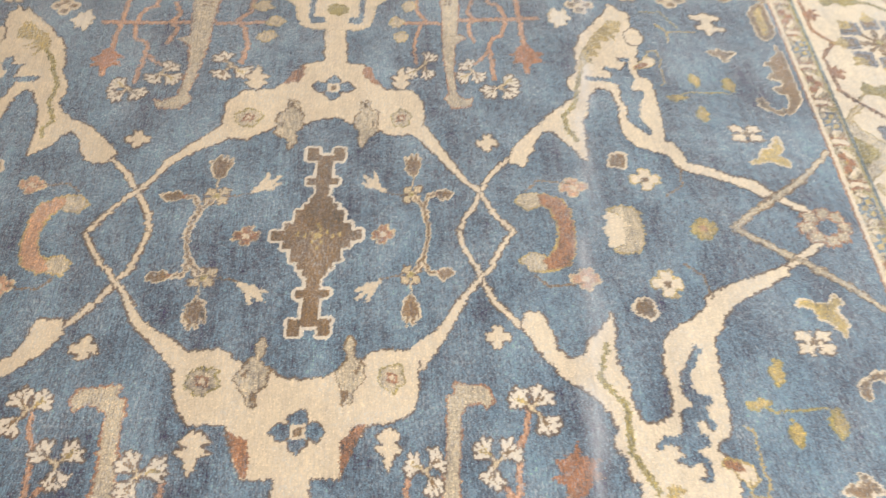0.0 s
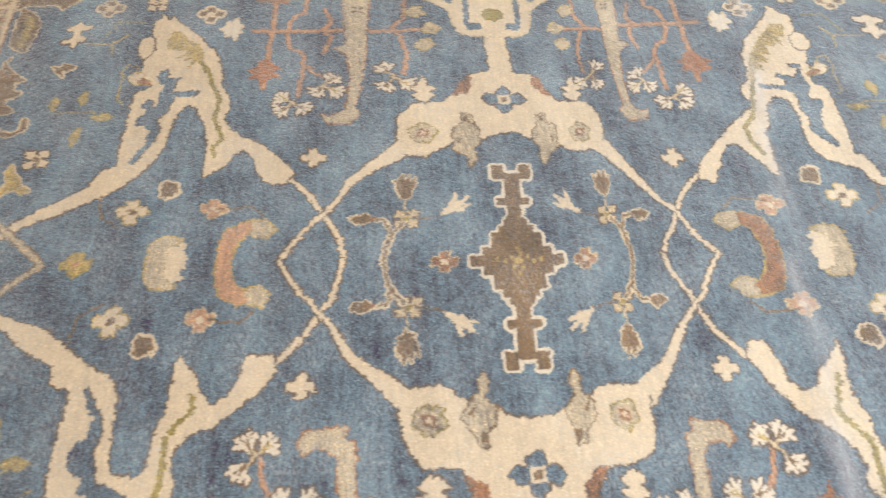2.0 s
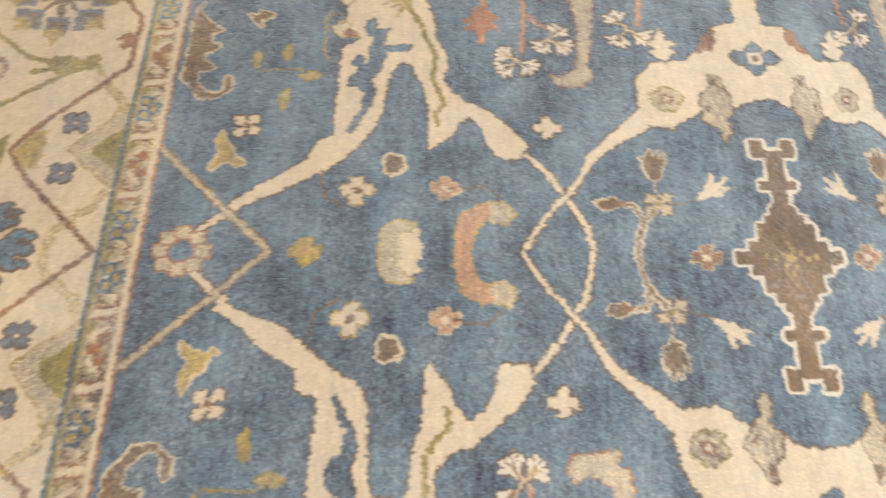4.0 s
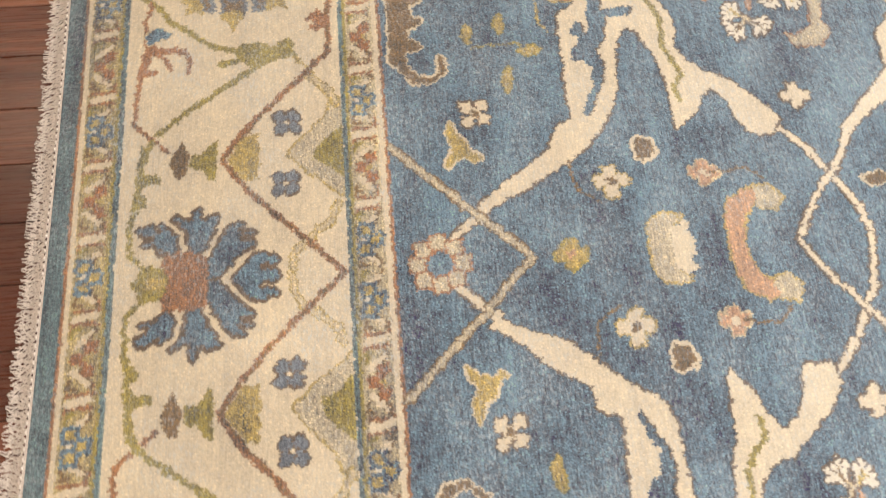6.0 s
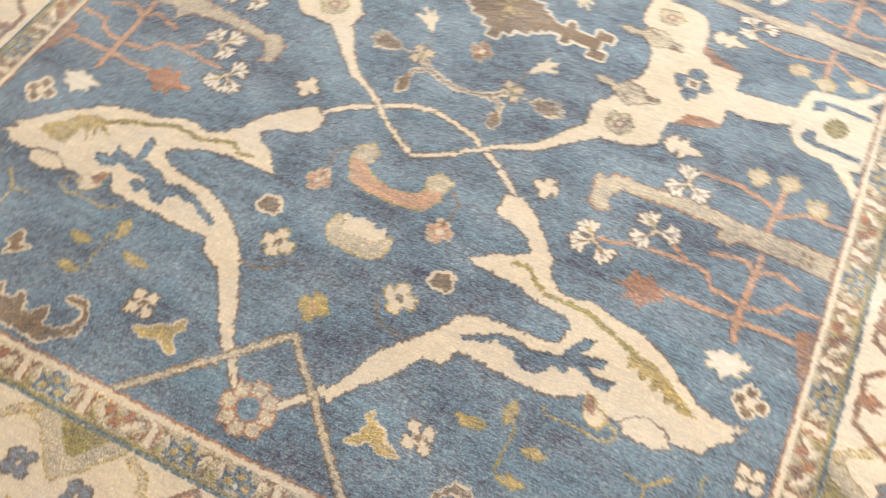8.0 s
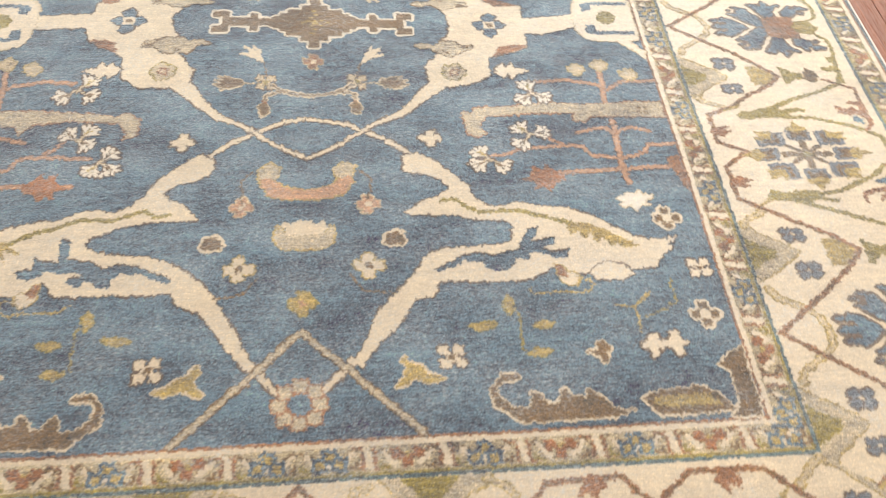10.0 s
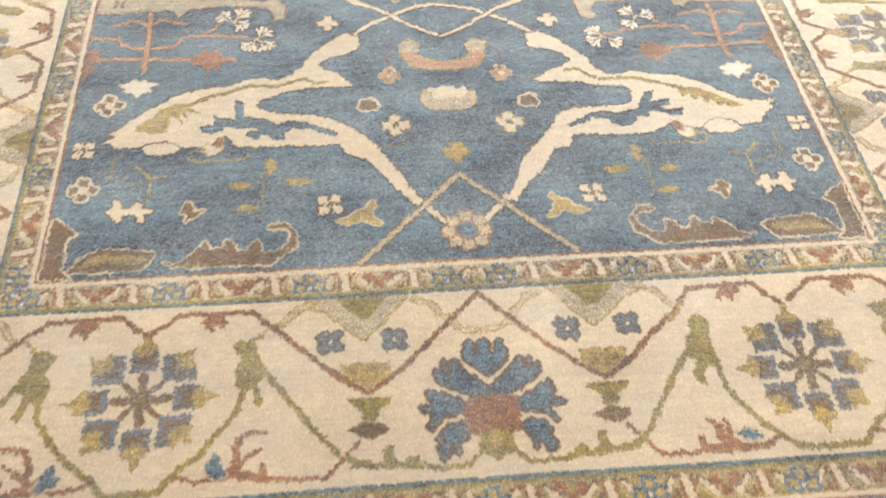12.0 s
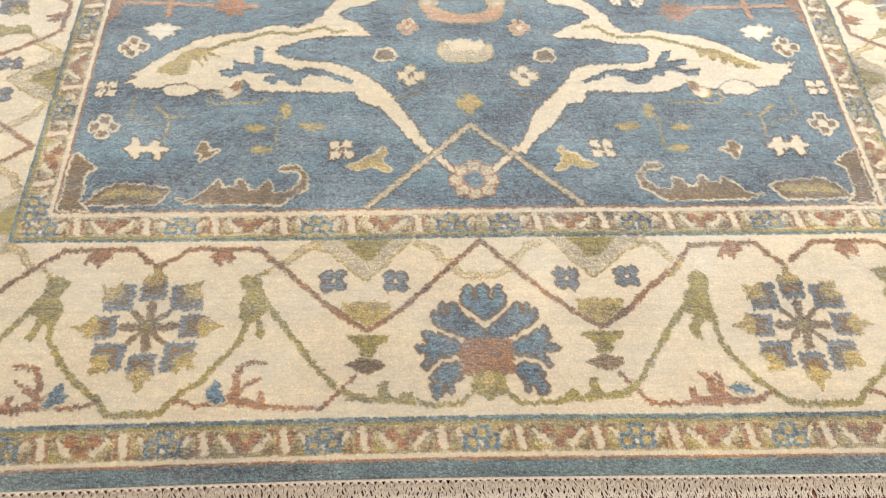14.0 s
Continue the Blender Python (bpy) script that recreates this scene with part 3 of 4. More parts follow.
def border_unit(place, keep, halves=(1, -1)):
    """A palmette with the zigzag, the small rosettes, the vine and half of the next flower on each given side."""
    kw = dict(place=place, keep=keep)
    for b in halves:
        s = lambda pts: [(x, b * y) for x, y in pts]  # noqa: E731
        motif("triangle_ornament", [("fill", TAN, s([(1070,120),(1102,146),(1126,166),(1154,194),(1136,219),(1113,243),(1095,263),(1083,298),(1070,290)])), ("edge", GOLD, 1), ("fill", OLIVE, s([(1070,150),(1090,171),(1116,185),(1113,205),(1087,230),(1070,244)]))], 0.4, **kw)
        motif("arc_line", [("line", SAND, s([(1153,0),(1147,31),(1133,50),(1115,64),(1092,82),(1082,107)]), 7, 8), ("edge", GOLD, 1)], 0.3, **kw)
        motif("arc_line", [("line", SAND, s([(1079,284),(1088,307),(1121,334)]), 8, 8), ("edge", GOLD, 1)], 0.3, **kw)
        corner = [(1117,349),(1088,383),(1086,499),(1126,549)] if b > 0 else [(1138,336),(1091,371),(1087,488),(1136,532)]
        motif("zigzag_line", [("line", RUST, s([(1076,0),(1127,50),(1178,99),(1221,147),(1254,193),(1224,240),(1180,283),*corner]), 9.6, 9.6), ("line", BROWN, s([(1076,0),(1178,99),(1254,193),(1180,283),*corner]), 3, 3)], 0.45, **kw)
        for x, y in ((1155, 251), (1158, 146)):
            motif("slate_rosette", [("fill", NAVY, s(disc(x + dx, y + dy, 10, 1, 7))) for dx, dy in ((10, 10), (-10, 10), (10, -10), (-10, -10))] + [("edge", EDGE, 1), ("fill", CREAM, s(box(x, y, 3)))], 0.5, **kw)
        motif("gold_wedge", [("fill", GOLD, s([(1197,236),(1201,222),(1195,210),(1201,197),(1195,184),(1201,170),(1196,156),(1220,156),(1238,179),(1246,193),(1236,212),(1219,232)]))], 0.4, **kw)
        motif("bow", [("fill", OLIVE, s([(1262,228),(1270,224),(1284,206),(1302,204),(1302,180),(1284,178),(1270,160),(1262,156)])), ("fill", BROWN, s([(1316,226),(1304,204),(1306,180),(1316,160),(1328,176),(1334,192),(1328,208)]))], 0.5, **kw)
        if b > 0:
            figure = [(1150,410),(1142,396),(1139,376),(1152,370),(1171,368),(1190,356),(1208,352),(1219,368),(1244,363),(1255,356),(1264,366),(1256,372),(1232,376),(1239,390),(1228,401),(1196,405),(1178,393),(1166,402)]
            stems = [[(1356,241),(1310,280),(1266,312),(1235,334),(1208,352)], [(1236,391),(1265,396),(1299,420),(1339,452),(1368,490),(1392,507),(1393,549)]]
            curls = [([(1372,490),(1380,455),(1379,432),(1378,405)], 7, 8), ([(1372,412),(1362,396),(1334,397),(1312,388),(1306,366),(1309,352)], 15, 6), ([(1366,398),(1350,383),(1334,361)], 11, 6),
                     ([(1372,402),(1378,380),(1383,352),(1362,358)], 17, 10), ([(1381,360),(1388,327),(1390,263),(1370,241),(1336,212)], 8, 7)]
            bud = [(1360,445),(1350,436),(1337,430),(1344,421),(1360,416),(1376,408),(1379,424),(1372,434)]
        else:
            figure = [(1154,356),(1142,375),(1150,388),(1162,392),(1185,385),(1222,386),(1246,388),(1244,368),(1251,360),(1276,354),(1274,342),(1251,341),(1229,351),(1222,334),(1192,342),(1176,356)]
            stems = [[(1357,235),(1317,266),(1261,301),(1215,338)], [(1229,384),(1280,385),(1311,404),(1348,427),(1391,475),(1395,549)]]
            curls = [([(1374,445),(1386,420),(1388,394),(1380,362)], 9, 15), ([(1380,375),(1364,352),(1350,358),(1337,338)], 18, 8), ([(1380,362),(1352,372),(1338,362)], 12, 6), ([(1386,362),(1384,324),(1366,322)], 18, 11), ([(1388,330),(1391,254),(1367,234),(1337,208)], 8, 7)]
            bud = [(1362,380),(1356,400),(1364,414),(1372,424),(1376,408),(1374,394)]
        motif("green_vine", [("line", OLIVE, s(stems[0]), 9, 11), ("line", GOLD, s([(1150, figure[0][1] - 26), (1123, 353)]), 9, 6), ("line", OLIVE, s(stems[1]), 9, 11), ("fill", OLIVE, s(figure))], 0.45, **kw)
        motif("red_scroll", [("line", RUST, s(p), w, v) for p, w, v in curls], 0.45, **kw)
        motif("blue_bud", [("fill", BLUE, s(bud)), ("edge", SAND, 1)], 0.5, **kw)
        motif("red_leaf", [("fill", RUST, s([(1084,453),(1104,467),(1108,456),(1126,444),(1108,436),(1121,423),(1104,420),(1084,436)]))], 0.4, **kw)
        motif("garland", [("line", OLIVE, s([(1373,33),(1387,47),(1389,87),(1382,117),(1379,156),(1376,200),(1363,231)]), 8, 11), ("fill", OLIVE, s([(1378,182),(1366,176),(1346,172),(1344,160),(1364,158),(1380,148)])), ("fill", OLIVE, s([(1384,144),(1366,140),(1366,122),(1380,116)])), ("fill", OLIVE, s([(1378,226),(1366,216),(1368,194),(1380,188)]))], 0.4, **kw)
    left, right = palmette_half(1), palmette_half(-1)
    motif("palmette", left[0] + right[0] + [("carve", 0, [(x, sb * y) for x, y in line], w, w) for sb in (1, -1) for lines, w in ((GAPS, 18), (NOTCHES, 12)) for line in lines] + [("edge", EDGE, 2)] + left[2] + right[2], 0.7, **kw)


def border_flower(b, place, keep, a=1240):
    """The eight-petalled flower."""
    ops = []
    for k in range(4):
        c, d = round(math.cos(k * math.pi / 2)), round(math.sin(k * math.pi / 2))
        turn = lambda pts: [(a + x * c - y * d, b + x * d + y * c) for x, y in pts]  # noqa: E731
        ops += [("fill", NAVY, turn(box(70, 0, 20, 21))), ("fill", BROWN, turn([(56, -15), (84, -15), (76, 0), (84, 15), (56, 15), (64, 0)])),
                ("fill", GOLD, turn([(76, 0), (86, -20), (98, -17), (98, -9), (122, 0), (98, 9), (98, 17), (86, 20)])),
                ("fill", NAVY, turn([(30, 30), (78, 30), (78, 52), (54, 54), (52, 82), (30, 82)])), ("fill", BROWN, turn([(40, 40), (74, 40), (74, 47), (48, 48), (47, 76), (40, 76)])),
                ("fill", GOLD, turn([(52, 54), (66, 50), (84, 50), (80, 62), (86, 80), (66, 74), (54, 86), (50, 76)]))]
    for k in range(8):
        c, d = math.cos(k * math.pi / 4), math.sin(k * math.pi / 4)
        ops.append(("line", BROWN, [(a, b), (a + 40 * c, b + 40 * d)], 10, 16 if k % 2 == 0 else 9))
    motif("eight_petal_flower", ops + [("fill", OLIVE, disc(a, b, 9))], 0.6, place, keep)


def main_zone(on_end):
    return lambda a, b: ((((1200 - np.abs(b)) / 388 > (1407 - np.abs(a)) / 337) == on_end) & (np.abs(a) < 1407) & (np.abs(b) < 1200) & ((np.abs(a) > 1070) | (np.abs(b) > 812)))


def along(s):
    """Border places along a long side, which is drawn closer together than the ends."""
    m = abs(s)
    return math.copysign(m * 0.89 if m < 193 else 172 + (m - 193) * 0.72, s)


for sa in (-1, 1):
    zone = main_zone(True)
    border_unit(lambda a, b: (sa * a, b), zone)
    for sb in (-1, 1):
        border_unit(lambda a, b: (sa * a, sb * (1094 - b)), zone, (1,))
        border_flower(547 if sb > 0 else -532, lambda a, b: (sa * a, b), zone, 1239 if sb > 0 else 1253)
for sb in (-1, 1):
    zone = main_zone(False)
    for centre in (-850, 0, 850):
        border_unit(lambda a, b: (centre + along(b), sb * (812 + (a - 1070) * 388 / 337)), zone)
    for centre in (-425, 425):
        border_flower(0, lambda a, b: (centre + 0.86 * b, sb * (812 + (a - 1070) * 388 / 337)), zone)


# guard stripes: bars, rust trefoils and blue flowers in turn
def guard(half_a, half_b, deep, start, pace, mirrored):
    """half_a, half_b: middle line of the stripe; deep: its width; start: place of the first flower; mirrored: the sequence turns back at the middle."""
    h = deep / 2
    for side in range(4):
        ends_on = side < 2
        run, off = (half_b, half_a) if ends_on else (half_a, half_b)
        sign = 1 if side % 2 else -1
        count = int((run - 12) / pace)
        spots = [(q * (start + pace * k), k) for k in range(count + 1) for q in (1, -1) if start + pace * k < run] if mirrored else [(start + pace * k, abs(k)) for k in range(-count, count + 1) if abs(start + pace * k) < run]
        for s, k in spots:
            put = (lambda x, y: (sign * (off + x), s + y)) if ends_on else (lambda x, y: (s + y, sign * (off + x)))
            d, m = h * 0.8, (math.copysign(pace / 2, s) if mirrored else pace / 2)
            if abs(s + m) < run - 20:
                motif("guard_bar", [("line", RUST, [(d, m - 24), (d, m - 9), (-d, m - 9)], 6, 6), ("line", RUST, [(-d, m + 24), (-d, m + 9), (d, m + 9)], 6, 6),
                                    ("line", CREAM, [(-d * 0.85, m + 3), (d * 0.85, m - 3)], 11, 11), ("fill", CREAM, box(-d * 0.8, m + 5, 4, 4)), ("fill", CREAM, box(d * 0.8, m - 5, 4, 4))], 0.3, put)
            for q in (-1, 1):
                motif("guard_leaf", [("line", OLIVE if q > 0 else BROWN, [(d * 0.95, q * 30), (d * 0.95, q * 42), (d * 0.4, q * 42)], 6, 6), ("line", BROWN, [(d * 0.1, q * 21), (-d * 0.85, q * 41)], 15, 8), ("line", CREAM, [(d * 0.6, q * 19), (-d * 0.6, q * 37)], 11, 7)], 0.3, put)
            if k % 2:
                motif("guard_trefoil", [("fill", GOLD, box(-d * 0.1, 0, d * 0.5, 6))] + [("fill", COPPER, box(x, y, 8.6)) for x, y in ((-d * 0.5, 17), (-d * 0.5, -17), (d * 0.42, 0))] +
                      [("fill", RUST, box(-d * 0.2, y, 4)) for y in (8, -8)], 0.3, put)
            else:
                motif("guard_flower", [("fill", BLUE, box(x, y, 12.5)) for x, y in ((-d * 0.45, 0), (d * 0.42, 15), (d * 0.42, -15))] +
                      [("fill", GOLD, box(x, y, 6.6)) for x, y in ((-d * 0.45, 0), (d * 0.42, 15), (d * 0.42, -15))] + [("fill", WHITE, box(d * 0.5, 0, 3))], 0.3, put)


guard(1037, 779, 40, 47, 119, True)
guard(1443, 1236, 44, 17, 119, False)


# ---- rug meshes: one part for each motif and band ----
def woven(x, y):
    """The hand-woven rug's own skew, and its gentle rise and fall, in metres."""
    x2 = x + 0.05 * y / (1 + np.exp(-(x + 0.25) / 0.12)) + 0.013 * np.exp(-(x / 0.2) ** 2) - 0.032 * np.exp(-((x - 0.38) / 0.17) ** 2)
    u = np.clip((x - 0.78) / 0.17, 0, 1)
    x2 = x2 + 0.055 * u * u * (3 - 2 * u)
    v = np.clip((x - 0.1) / 0.4, 0, 1)
    w = np.clip((np.abs(y) - 0.8) / 0.48, 0, 1)
    y2 = y + 0.05 * y * v * v * (3 - 2 * v) * (1 - 0.65 * w * w * (3 - 2 * w)) - 0.011 * np.exp(-(x / 0.32) ** 2 - (y / 0.3) ** 2)
    edge = 0.004 * np.sin(x * 2.3 + 0.4) * np.clip(np.abs(y) - 0.9, 0, 1) / 0.38
    edge_x = 0.005 * np.sin(y * 3.1 + 1.0) * np.clip(np.abs(x) - 1.2, 0, 1) / 0.3
    z = 0.0012 * np.sin(x * 9.0 + 1.3 * np.sin(y * 3.0)) + 0.0010 * np.sin(y * 7.0 + 0.8 + 1.1 * np.sin(x * 4.0)) - 0.003 * np.exp(-((x - 0.5 - 0.138 * y) / 0.035) ** 2)
    return x2 + edge_x, y2 + edge, PILE_TOP + z


rug = tagged(new("rug"), "hand-knotted blue and cream wool rug with floral border", "rug")


def split(k):
    """Give each loose piece of a motif, where another one lies across it, an owner of its own."""
    rows, cols = np.nonzero(OWN == k)
    left = set(zip(rows.tolist(), cols.tolist()))
    first = True
    while left:
        todo = [left.pop()]
        piece = []
        while todo:
            i, j = todo.pop()
            piece.append((i, j))
            for di in (-1, 0, 1):
                for dj in (-1, 0, 1):
                    if (i + di, j + dj) in left:
                        left.remove((i + di, j + dj))
                        todo.append((i + di, j + dj))
        if not first:
            at = np.array(piece)
            OWN[at[:, 0], at[:, 1]] = owner(*OWNERS[k]) if len(piece) > 30 else OWN[at[0, 0] - 4, at[0, 1]]
        first = False


for k in [k for k, (name, _) in enumerate(OWNERS) if name == "branch"]:
    split(k)
heights = np.array([h for _, h in OWNERS] + [FLOOR_Z * 1000]) / 1000
# the dye of each grid corner is the mean of the knots round it, so that neighbouring wools blend
dyes = np.pad(DYES[COL], ((1, 1), (1, 1), (0, 0)), mode="edge")
CORNER_DYE = (dyes[1:, 1:] + dyes[:-1, 1:] + dyes[1:, :-1] + dyes[:-1, :-1]) / 4
pad = np.pad(COL, 1, mode="edge")
same = (pad[1:, 1:] == pad[:-1, 1:]) & (pad[1:, 1:] == pad[1:, :-1]) & (pad[1:, 1:] == pad[:-1, :-1])  # corners amid one colour
plain = same[1:, 1:] & same[:-1, 1:] & same[1:, :-1] & same[:-1, :-1]  # knots amid one colour
CORNER_I, CORNER_J = np.meshgrid(np.arange(NA + 1.0), np.arange(NB + 1.0), indexing="ij")
CORNER_I += np.where(same, 0, rng.uniform(-0.33, 0.33, same.shape))
CORNER_J += np.where(same, 0, rng.uniform(-0.33, 0.33, same.shape))
cx, cy, cz = woven((CORNER_I * KNOT - HALF_A) / 1000, (CORNER_J * KNOT - HALF_B) / 1000)
cut = np.ones((NA, NB), bool)
cut[:, 1:] = (OWN[:, 1:] != OWN[:, :-1]) | ~plain[:, 1:] | ~plain[:, :-1]
cut[:, ::24] = True
starts = np.flatnonzero(cut.ravel())
stops = np.append(starts[1:], NA * NB)
ri, rj = starts // NB, starts % NB
rk = rj + stops - starts
r_own = OWN.ravel()[starts]
quads, tints, q_own = [], [], []


def lay(own, knots, *ends_z):
    """Quads over four grid corners (i, j, height) each; knots: the knot whose dye they carry."""
    quads.append(np.stack([np.stack([cx[i, j], cy[i, j], cz[i, j] + z], -1) for i, j, z in ends_z], 1).astype(np.float32))
    tints.append((0.44 * np.stack([CORNER_DYE[i, j] for i, j, _ in ends_z], 1) + 0.56 * DYES[COL[knots]][:, None]).astype(np.float32))
    q_own.append(own)


top = heights[r_own]
lay(r_own, (ri, rj), (ri, rj, top), (ri + 1, rj, top), (ri + 1, rk, top), (ri, rk, top))
padded = np.pad(OWN, 1, constant_values=len(OWNERS))
for di, dj in ((1, 0), (-1, 0), (0, 1), (0, -1)):
    there = np.roll(padded, (-di, -dj), (0, 1))[1:-1, 1:-1]
    i, j = np.nonzero(heights[OWN] > heights[there] + 1e-6)
    high, low = heights[OWN[i, j]], np.maximum(heights[there[i, j]] - 0.0003, FLOOR_Z)
    if di:
        e0, e1 = (i + (di > 0), j), (i + (di > 0), j + 1)
    else:
        e0, e1 = (i + 1, j + (dj > 0)), (i, j + (dj > 0))
    if di + dj < 0:
        e0, e1 = e1, e0
    lay(OWN[i, j], (i, j), (*e0, high), (*e0, low), (*e1, low), (*e1, high))
quads, tints, q_own = np.concatenate(quads), np.concatenate(tints), np.concatenate(q_own)
order = np.argsort(q_own, kind="stable")
quads, tints, q_own = quads[order], tints[order], q_own[order]
marks = np.searchsorted(q_own, np.arange(len(OWNERS) + 1))
for k, (name, _) in enumerate(OWNERS):
    n = int(marks[k + 1] - marks[k])
    if n == 0:
        continue
    mesh = bpy.data.meshes.new(name)
    mesh.vertices.add(4 * n), mesh.loops.add(4 * n), mesh.polygons.add(n)
    mesh.vertices.foreach_set("co", quads[marks[k]:marks[k + 1]].reshape(-1))
    mesh.loops.foreach_set("vertex_index", np.arange(4 * n, dtype=np.int32))
    mesh.polygons.foreach_set("loop_start", np.arange(0, 4 * n, 4, dtype=np.int32))
    mesh.attributes.new("dye", "FLOAT_COLOR", "POINT").data.foreach_set("color", tints[marks[k]:marks[k + 1]].reshape(-1))
    mesh.materials.append(WOOL)
    mesh.update(calc_edges=True)
    ob = new(name, mesh)
    ob.parent = rug


# ---- floor and room ----
def part(name, bm, material, parent, label=""):
    mesh = bpy.data.meshes.new(name)
    bm.to_mesh(mesh), bm.free()
    mesh.materials.append(material)
    ob = new(name, mesh)
    ob.parent = parent
    return tagged(ob, label) if label else ob


def block(bm, x0, y0, z0, x1, y1, z1, bevel=0.0):
    r = bmesh.ops.create_cube(bm, size=1.0, matrix=Matrix.LocRotScale(((x0 + x1) / 2, (y0 + y1) / 2, (z0 + z1) / 2), None, (x1 - x0, y1 - y0, z1 - z0)))
    if bevel:
        bmesh.ops.bevel(bm, geom=list({e for v in r["verts"] for e in v.link_edges}), offset=bevel, segments=1, affect="EDGES")


def wood():
    n = Nodes("dark_red_brown_varnished_wood")
    info = n.add("ShaderNodeObjectInfo").outputs["Random"]
    shift = n.add("ShaderNodeVectorMath", Vector=n.place)
    shift.operation = "ADD"
    push = n.add("ShaderNodeCombineXYZ", X=n.maths("MULTIPLY", info, 37.0), Y=n.maths("MULTIPLY", info, 11.0))
    n.link(shift.inputs[1], push.outputs[0])
    m = n.add("ShaderNodeMapping", Vector=shift.outputs[0])
    m.inputs["Scale"].default_value = (2.2, 60.0, 1.0)
    grain = n.noise(m.outputs[0], 1.6, 5.0, 0.65)
    broad = n.noise(shift.outputs[0], 5.0, 3.0, 0.5)
    base = n.mix(n.ramp(grain, 0.35, 0.68), srgb(80, 42, 32), srgb(150, 92, 68))
    base = n.mix(n.ramp(broad, 0.35, 0.7, 0.0, 0.5), base, srgb(112, 62, 48))
    base = n.mix(n.ramp(info, 0.0, 0.35, 0.4, 0.0), base, srgb(172, 116, 90))
    base = n.mix(n.ramp(info, 0.3, 1.0, 0.0, 0.75), base, srgb(60, 32, 26))
    n.link(n.shader.inputs["Base Color"], base)
    streak = n.noise(n.scaled(14, 420, 1), 1.0, 2.0, 0.6)
    n.link(n.shader.inputs["Roughness"], n.ramp(streak, 0.35, 0.65, 0.16, 0.5))
    n.shader.inputs["Coat Weight"].default_value = 0.5
    n.shader.inputs["Coat Roughness"].default_value = 0.22
    n.bump(n.maths("ADD", grain, n.maths("MULTIPLY", streak, 0.5)), 0.35, 0.0012)
    return n.mat


def plaster(name, colour, dark):
    n = Nodes(name)
    n.link(n.shader.inputs["Base Color"], n.mix(n.ramp(n.noise(n.place, 2.5, 4.0), 0.35, 0.65), srgb(*colour), srgb(*dark)))
    n.shader.inputs["Roughness"].default_value = 0.9
    n.bump(n.noise(n.place, 220.0, 2.0), 0.15, 0.001)
    return n.mat


WOOD = wood()
X0, X1, Y0, Y1, TOP = -4.2, 4.2, -3.6, 3.6, 2.8
paint, white = plaster("warm_white_wall_paint", (226, 220, 208), (216, 208, 194)), plaster("white_ceiling_paint", (240, 238, 232), (232, 230, 224))


def slab(name, x0, y0, z0, x1, y1, z1, material, label, category):
    bm = bmesh.new()
    block(bm, x0, y0, z0, x1, y1, z1)
    mesh = bpy.data.meshes.new(name)
    bm.to_mesh(mesh), bm.free()
    mesh.materials.append(material)
    return tagged(new(name, mesh), label, category, kind="structure")


slab("wall_north", X0 - 0.12, Y1, FLOOR_Z - 0.1, X1 + 0.12, Y1 + 0.12, TOP, paint, "plain warm white painted wall", "wall")
slab("wall_south", X0 - 0.12, Y0 - 0.12, FLOOR_Z - 0.1, X1 + 0.12, Y0, TOP, paint, "plain warm white painted wall", "wall")
slab("wall_west", X0 - 0.12, Y0, FLOOR_Z - 0.1, X0, Y1, TOP, paint, "plain warm white painted wall", "wall")
slab("wall_east", X1, Y0, FLOOR_Z - 0.1, X1 + 0.12, Y1, TOP, paint, "plain warm white painted wall", "wall")
slab("ceiling", X0 - 0.12, Y0 - 0.12, TOP, X1 + 0.12, Y1 + 0.12, TOP + 0.1, white, "plain white painted ceiling", "ceiling")
floor = slab("floor", X0, Y0, FLOOR_Z - 0.1, X1, Y1, FLOOR_Z - 0.006, WOOD, "dark red-brown varnished wooden plank floor", "floor")
PLANK = 0.098
plank_mesh = []
for length in (1.2, 0.9, 1.5):
    bm = bmesh.new()
    block(bm, 0, 0.0008, -0.01, length - 0.0016, PLANK - 0.0008, 0, 0.0012)
    mesh = bpy.data.meshes.new("plank")
    bm.to_mesh(mesh), bm.free()
    mesh.materials.append(WOOD)
    plank_mesh.append((length, mesh))
for row in range(int((Y1 - Y0) / PLANK)):
    x = X0 - random.random() * 1.1
    while x < X1:
        length, mesh = random.choice(plank_mesh)
        if X0 <= x and x + length <= X1:
            ob = new("plank", mesh)
            ob.matrix_world = pose(x, Y0 - 0.006 + row * PLANK, FLOOR_Z)
            ob.parent = floor
        x += length


# ---- fringe: knotted warp ends at both ends of the rug ----
def cotton():
    n = Nodes("undyed_cotton_fringe")
    fibre = n.noise(n.place, 300.0, 3.0, 0.6)
    n.link(n.shader.inputs["Base Color"], n.mix(n.ramp(fibre, 0.3, 0.7), srgb(200, 183, 169), srgb(230, 215, 203)))
    n.shader.inputs["Roughness"].default_value = 0.9
    n.shader.inputs["Sheen Weight"].default_value = 0.2
    n.bump(fibre, 0.5, 0.001)
    return n.mat


COTTON = cotton()


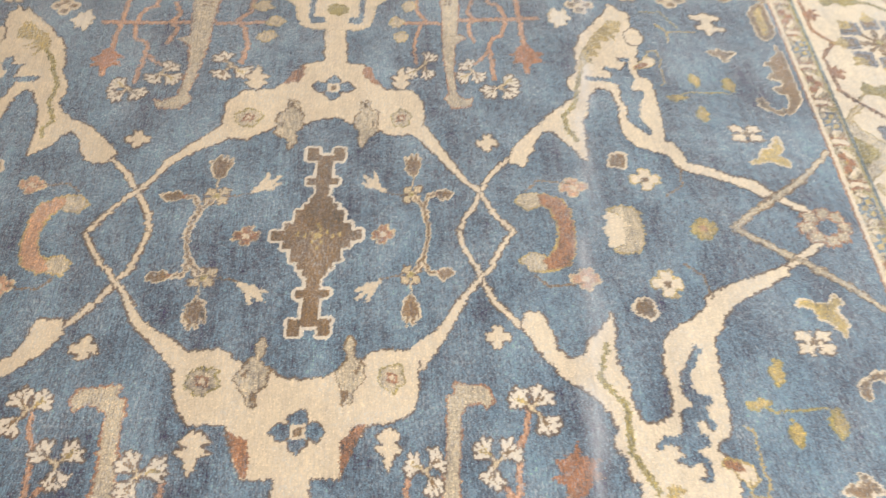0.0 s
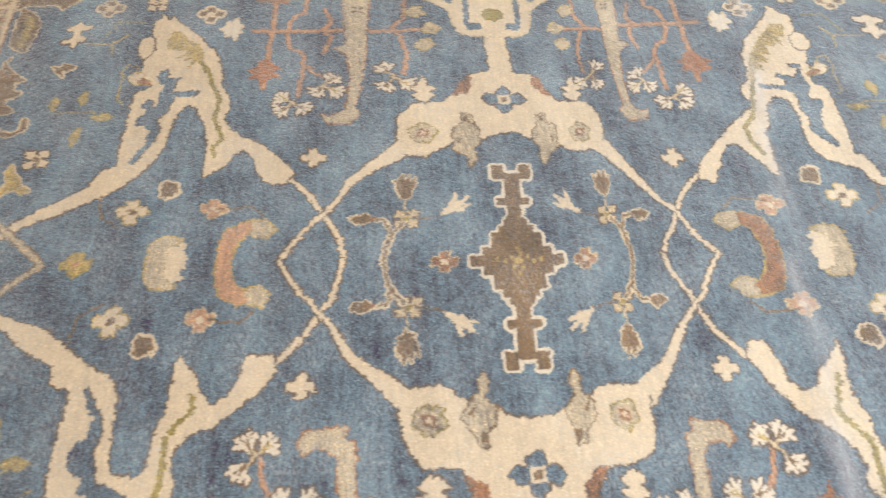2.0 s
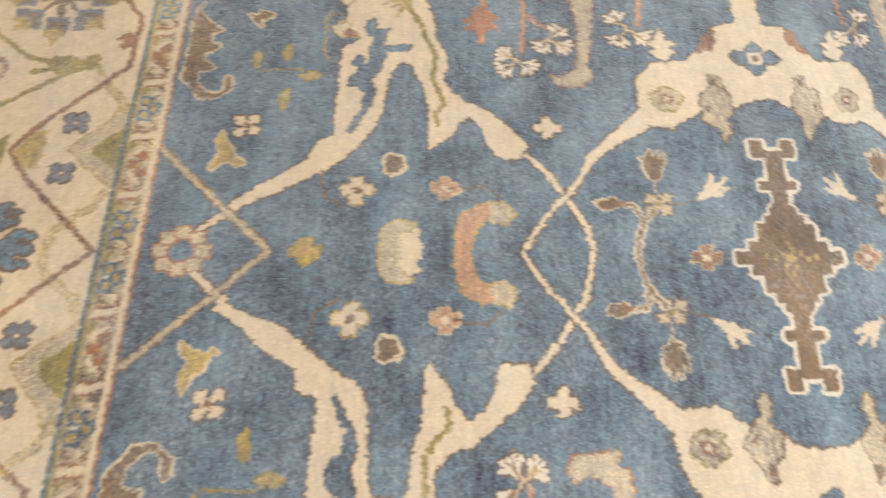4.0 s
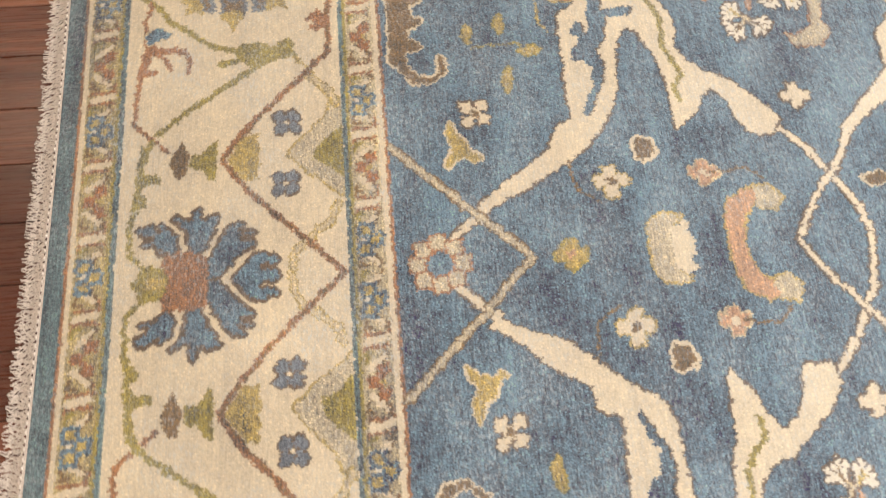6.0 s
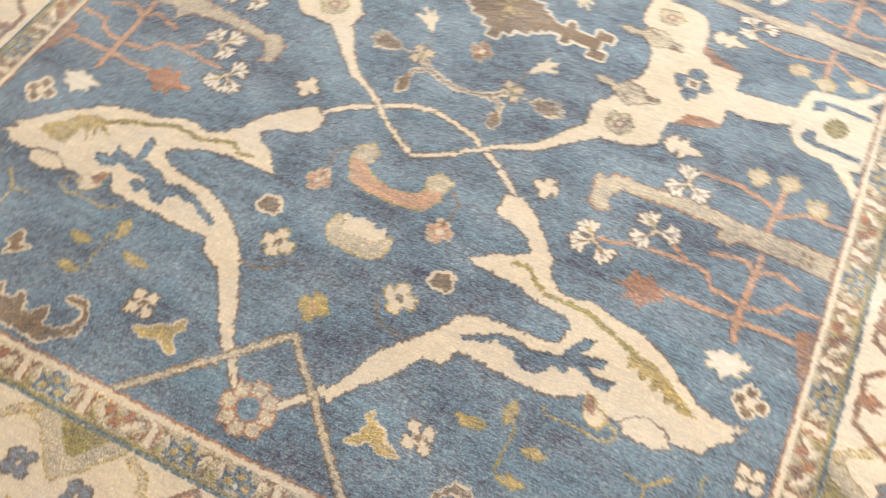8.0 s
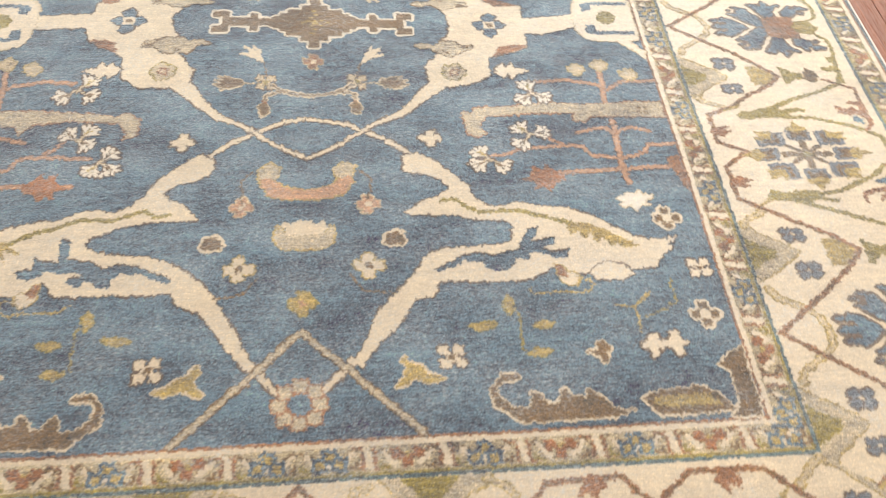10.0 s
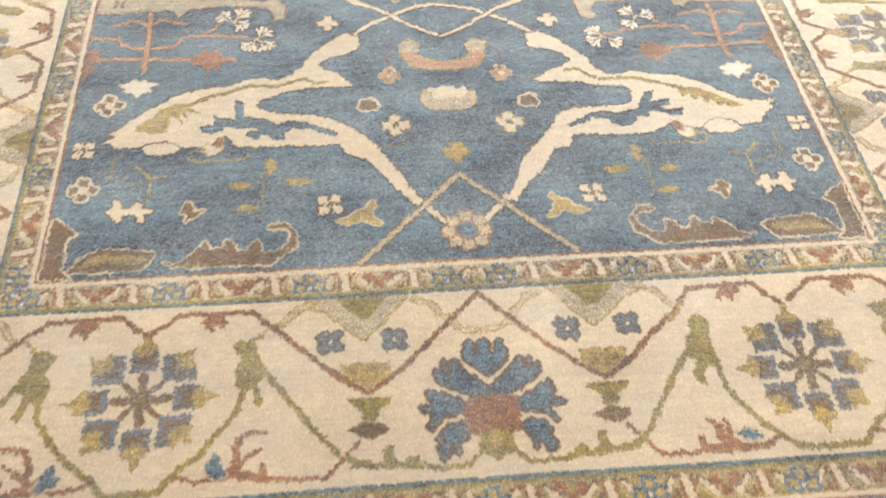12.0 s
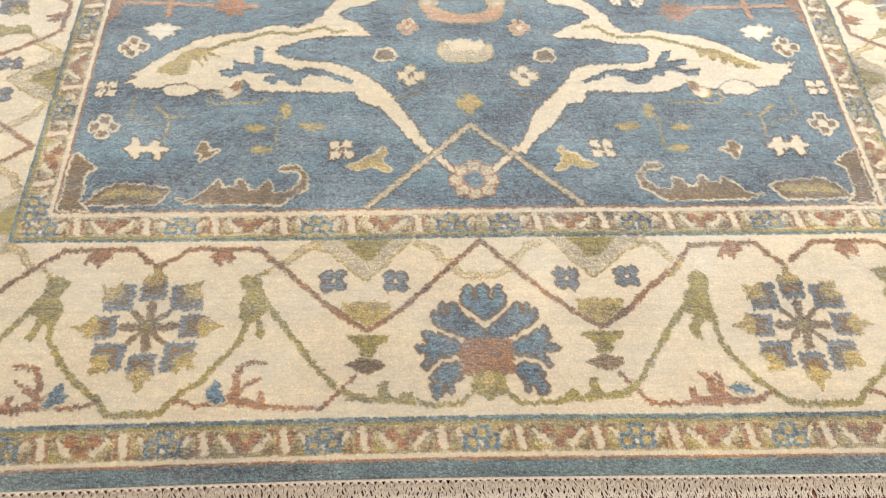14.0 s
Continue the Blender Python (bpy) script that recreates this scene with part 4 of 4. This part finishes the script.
def strand(bm, points, r):
    """A thin three-sided thread along points."""
    rings = []
    for k, p in enumerate(points):
        d = (Vector(points[min(k + 1, len(points) - 1)]) - Vector(points[max(k - 1, 0)])).normalized()
        side = d.cross(Vector((0, 0, 1))).normalized()
        up = side.cross(d)
        rr = r * (1 - 0.35 * k / (len(points) - 1))
        rings.append([bm.verts.new(Vector(p) + rr * (math.cos(a) * side + math.sin(a) * up)) for a in (0.5, 2.6, 4.7)])
    for u, v in zip(rings, rings[1:]):
        for k in range(3):
            bm.faces.new((u[k], u[(k + 1) % 3], v[(k + 1) % 3], v[k]))
    bm.faces.new(rings[-1])


STEP, FRINGE = 0.0118, 0.037
tassels = []
for variant in range(9):
    rnd = random.Random(variant)
    bm = bmesh.new()
    lean = rnd.uniform(-0.003, 0.003)
    for k in range(8):  # warp ends, bound at the cord and hanging side by side below it
        f = (k - 3.5) / 3.5
        long = FRINGE * rnd.uniform(0.72, 1.02)
        wave, ph, bend = rnd.uniform(0.0009, 0.0032), rnd.uniform(0, 6), rnd.uniform(-0.005, 0.005)
        pts = []
        for m in range(10):
            u = m / 9
            pts.append((0.001 - u * long, f * STEP * 0.48 * min(1, 0.14 + u * 3.4) + (lean + bend) * u * u + wave * math.sin(ph + u * 9) * min(1, 3 * u), -0.002 - 0.0068 * min(1, u * 1.6) + rnd.uniform(0, 0.0012)))
        strand(bm, pts, 0.0015)
    bmesh.ops.create_icosphere(bm, subdivisions=1, radius=0.0033, matrix=Matrix.LocRotScale((-0.0026, 0, -0.0018), None, (1.0, 1.05, 0.8)))
    mesh = bpy.data.meshes.new("tassel")
    bm.to_mesh(mesh), bm.free()
    mesh.materials.append(COTTON)
    tassels.append(mesh)
far = bmesh.new()
# woven selvedge cord from which the tassels hang, and the overcast cord along the sides
for sign, label in ((-1, "fringe"), (1, "fringe")):
    bm = bmesh.new()
    path = []
    for k in range(120):
        y = -1.28 + 2.56 * k / 119
        x, yy, z = woven(np.array(sign * HALF_A / 1000), np.array(y))
        path.append((float(x) + sign * 0.0015, float(yy), float(z) - 0.0022))
    strand(bm, path, 0.0034)
    part("fringe_cord", bm, COTTON, rug, "white cotton edge cord")
    count = int(2.55 / STEP)
    for k in range(count):
        y = -1.275 + (k + 0.5) * 2.55 / count
        x, yy, z = woven(np.array(sign * HALF_A / 1000), np.array(y))
        sway = 9 * math.sin(y * 7.0) * math.sin(y * 19.0 + 1.0) + 4 * math.sin(y * 47.0) + random.uniform(-4, 4)
        at = pose(float(x) + sign * 0.003, float(yy), float(z), 0, 0, (0 if sign < 0 else 180) + sway)
        if sign < 0:
            ob = new("tassel", random.choice(tassels))
            ob.matrix_world = at
            ob.parent = rug
        else:
            before = len(far.verts)
            far.from_mesh(random.choice(tassels))
            far.verts.ensure_lookup_table()
            bmesh.ops.transform(far, matrix=at, verts=far.verts[before:])
far_fringe = part("fringe", far, COTTON, rug, "white cotton fringe of the far end")
tagged(far_fringe, "row of white cotton warp ends", kind="stuff")
for sign in (-1, 1):
    bm = bmesh.new()
    path = []
    for k in range(150):
        x, y, z = woven(np.array(-1.5 + 3.0 * k / 149), np.array(sign * HALF_B / 1000))
        path.append((float(x), float(y) + sign * 0.002, float(z) - 0.004))
    strand(bm, path, 0.0055)
    part("side_cord", bm, COTTON, rug, "pale overcast side cord")
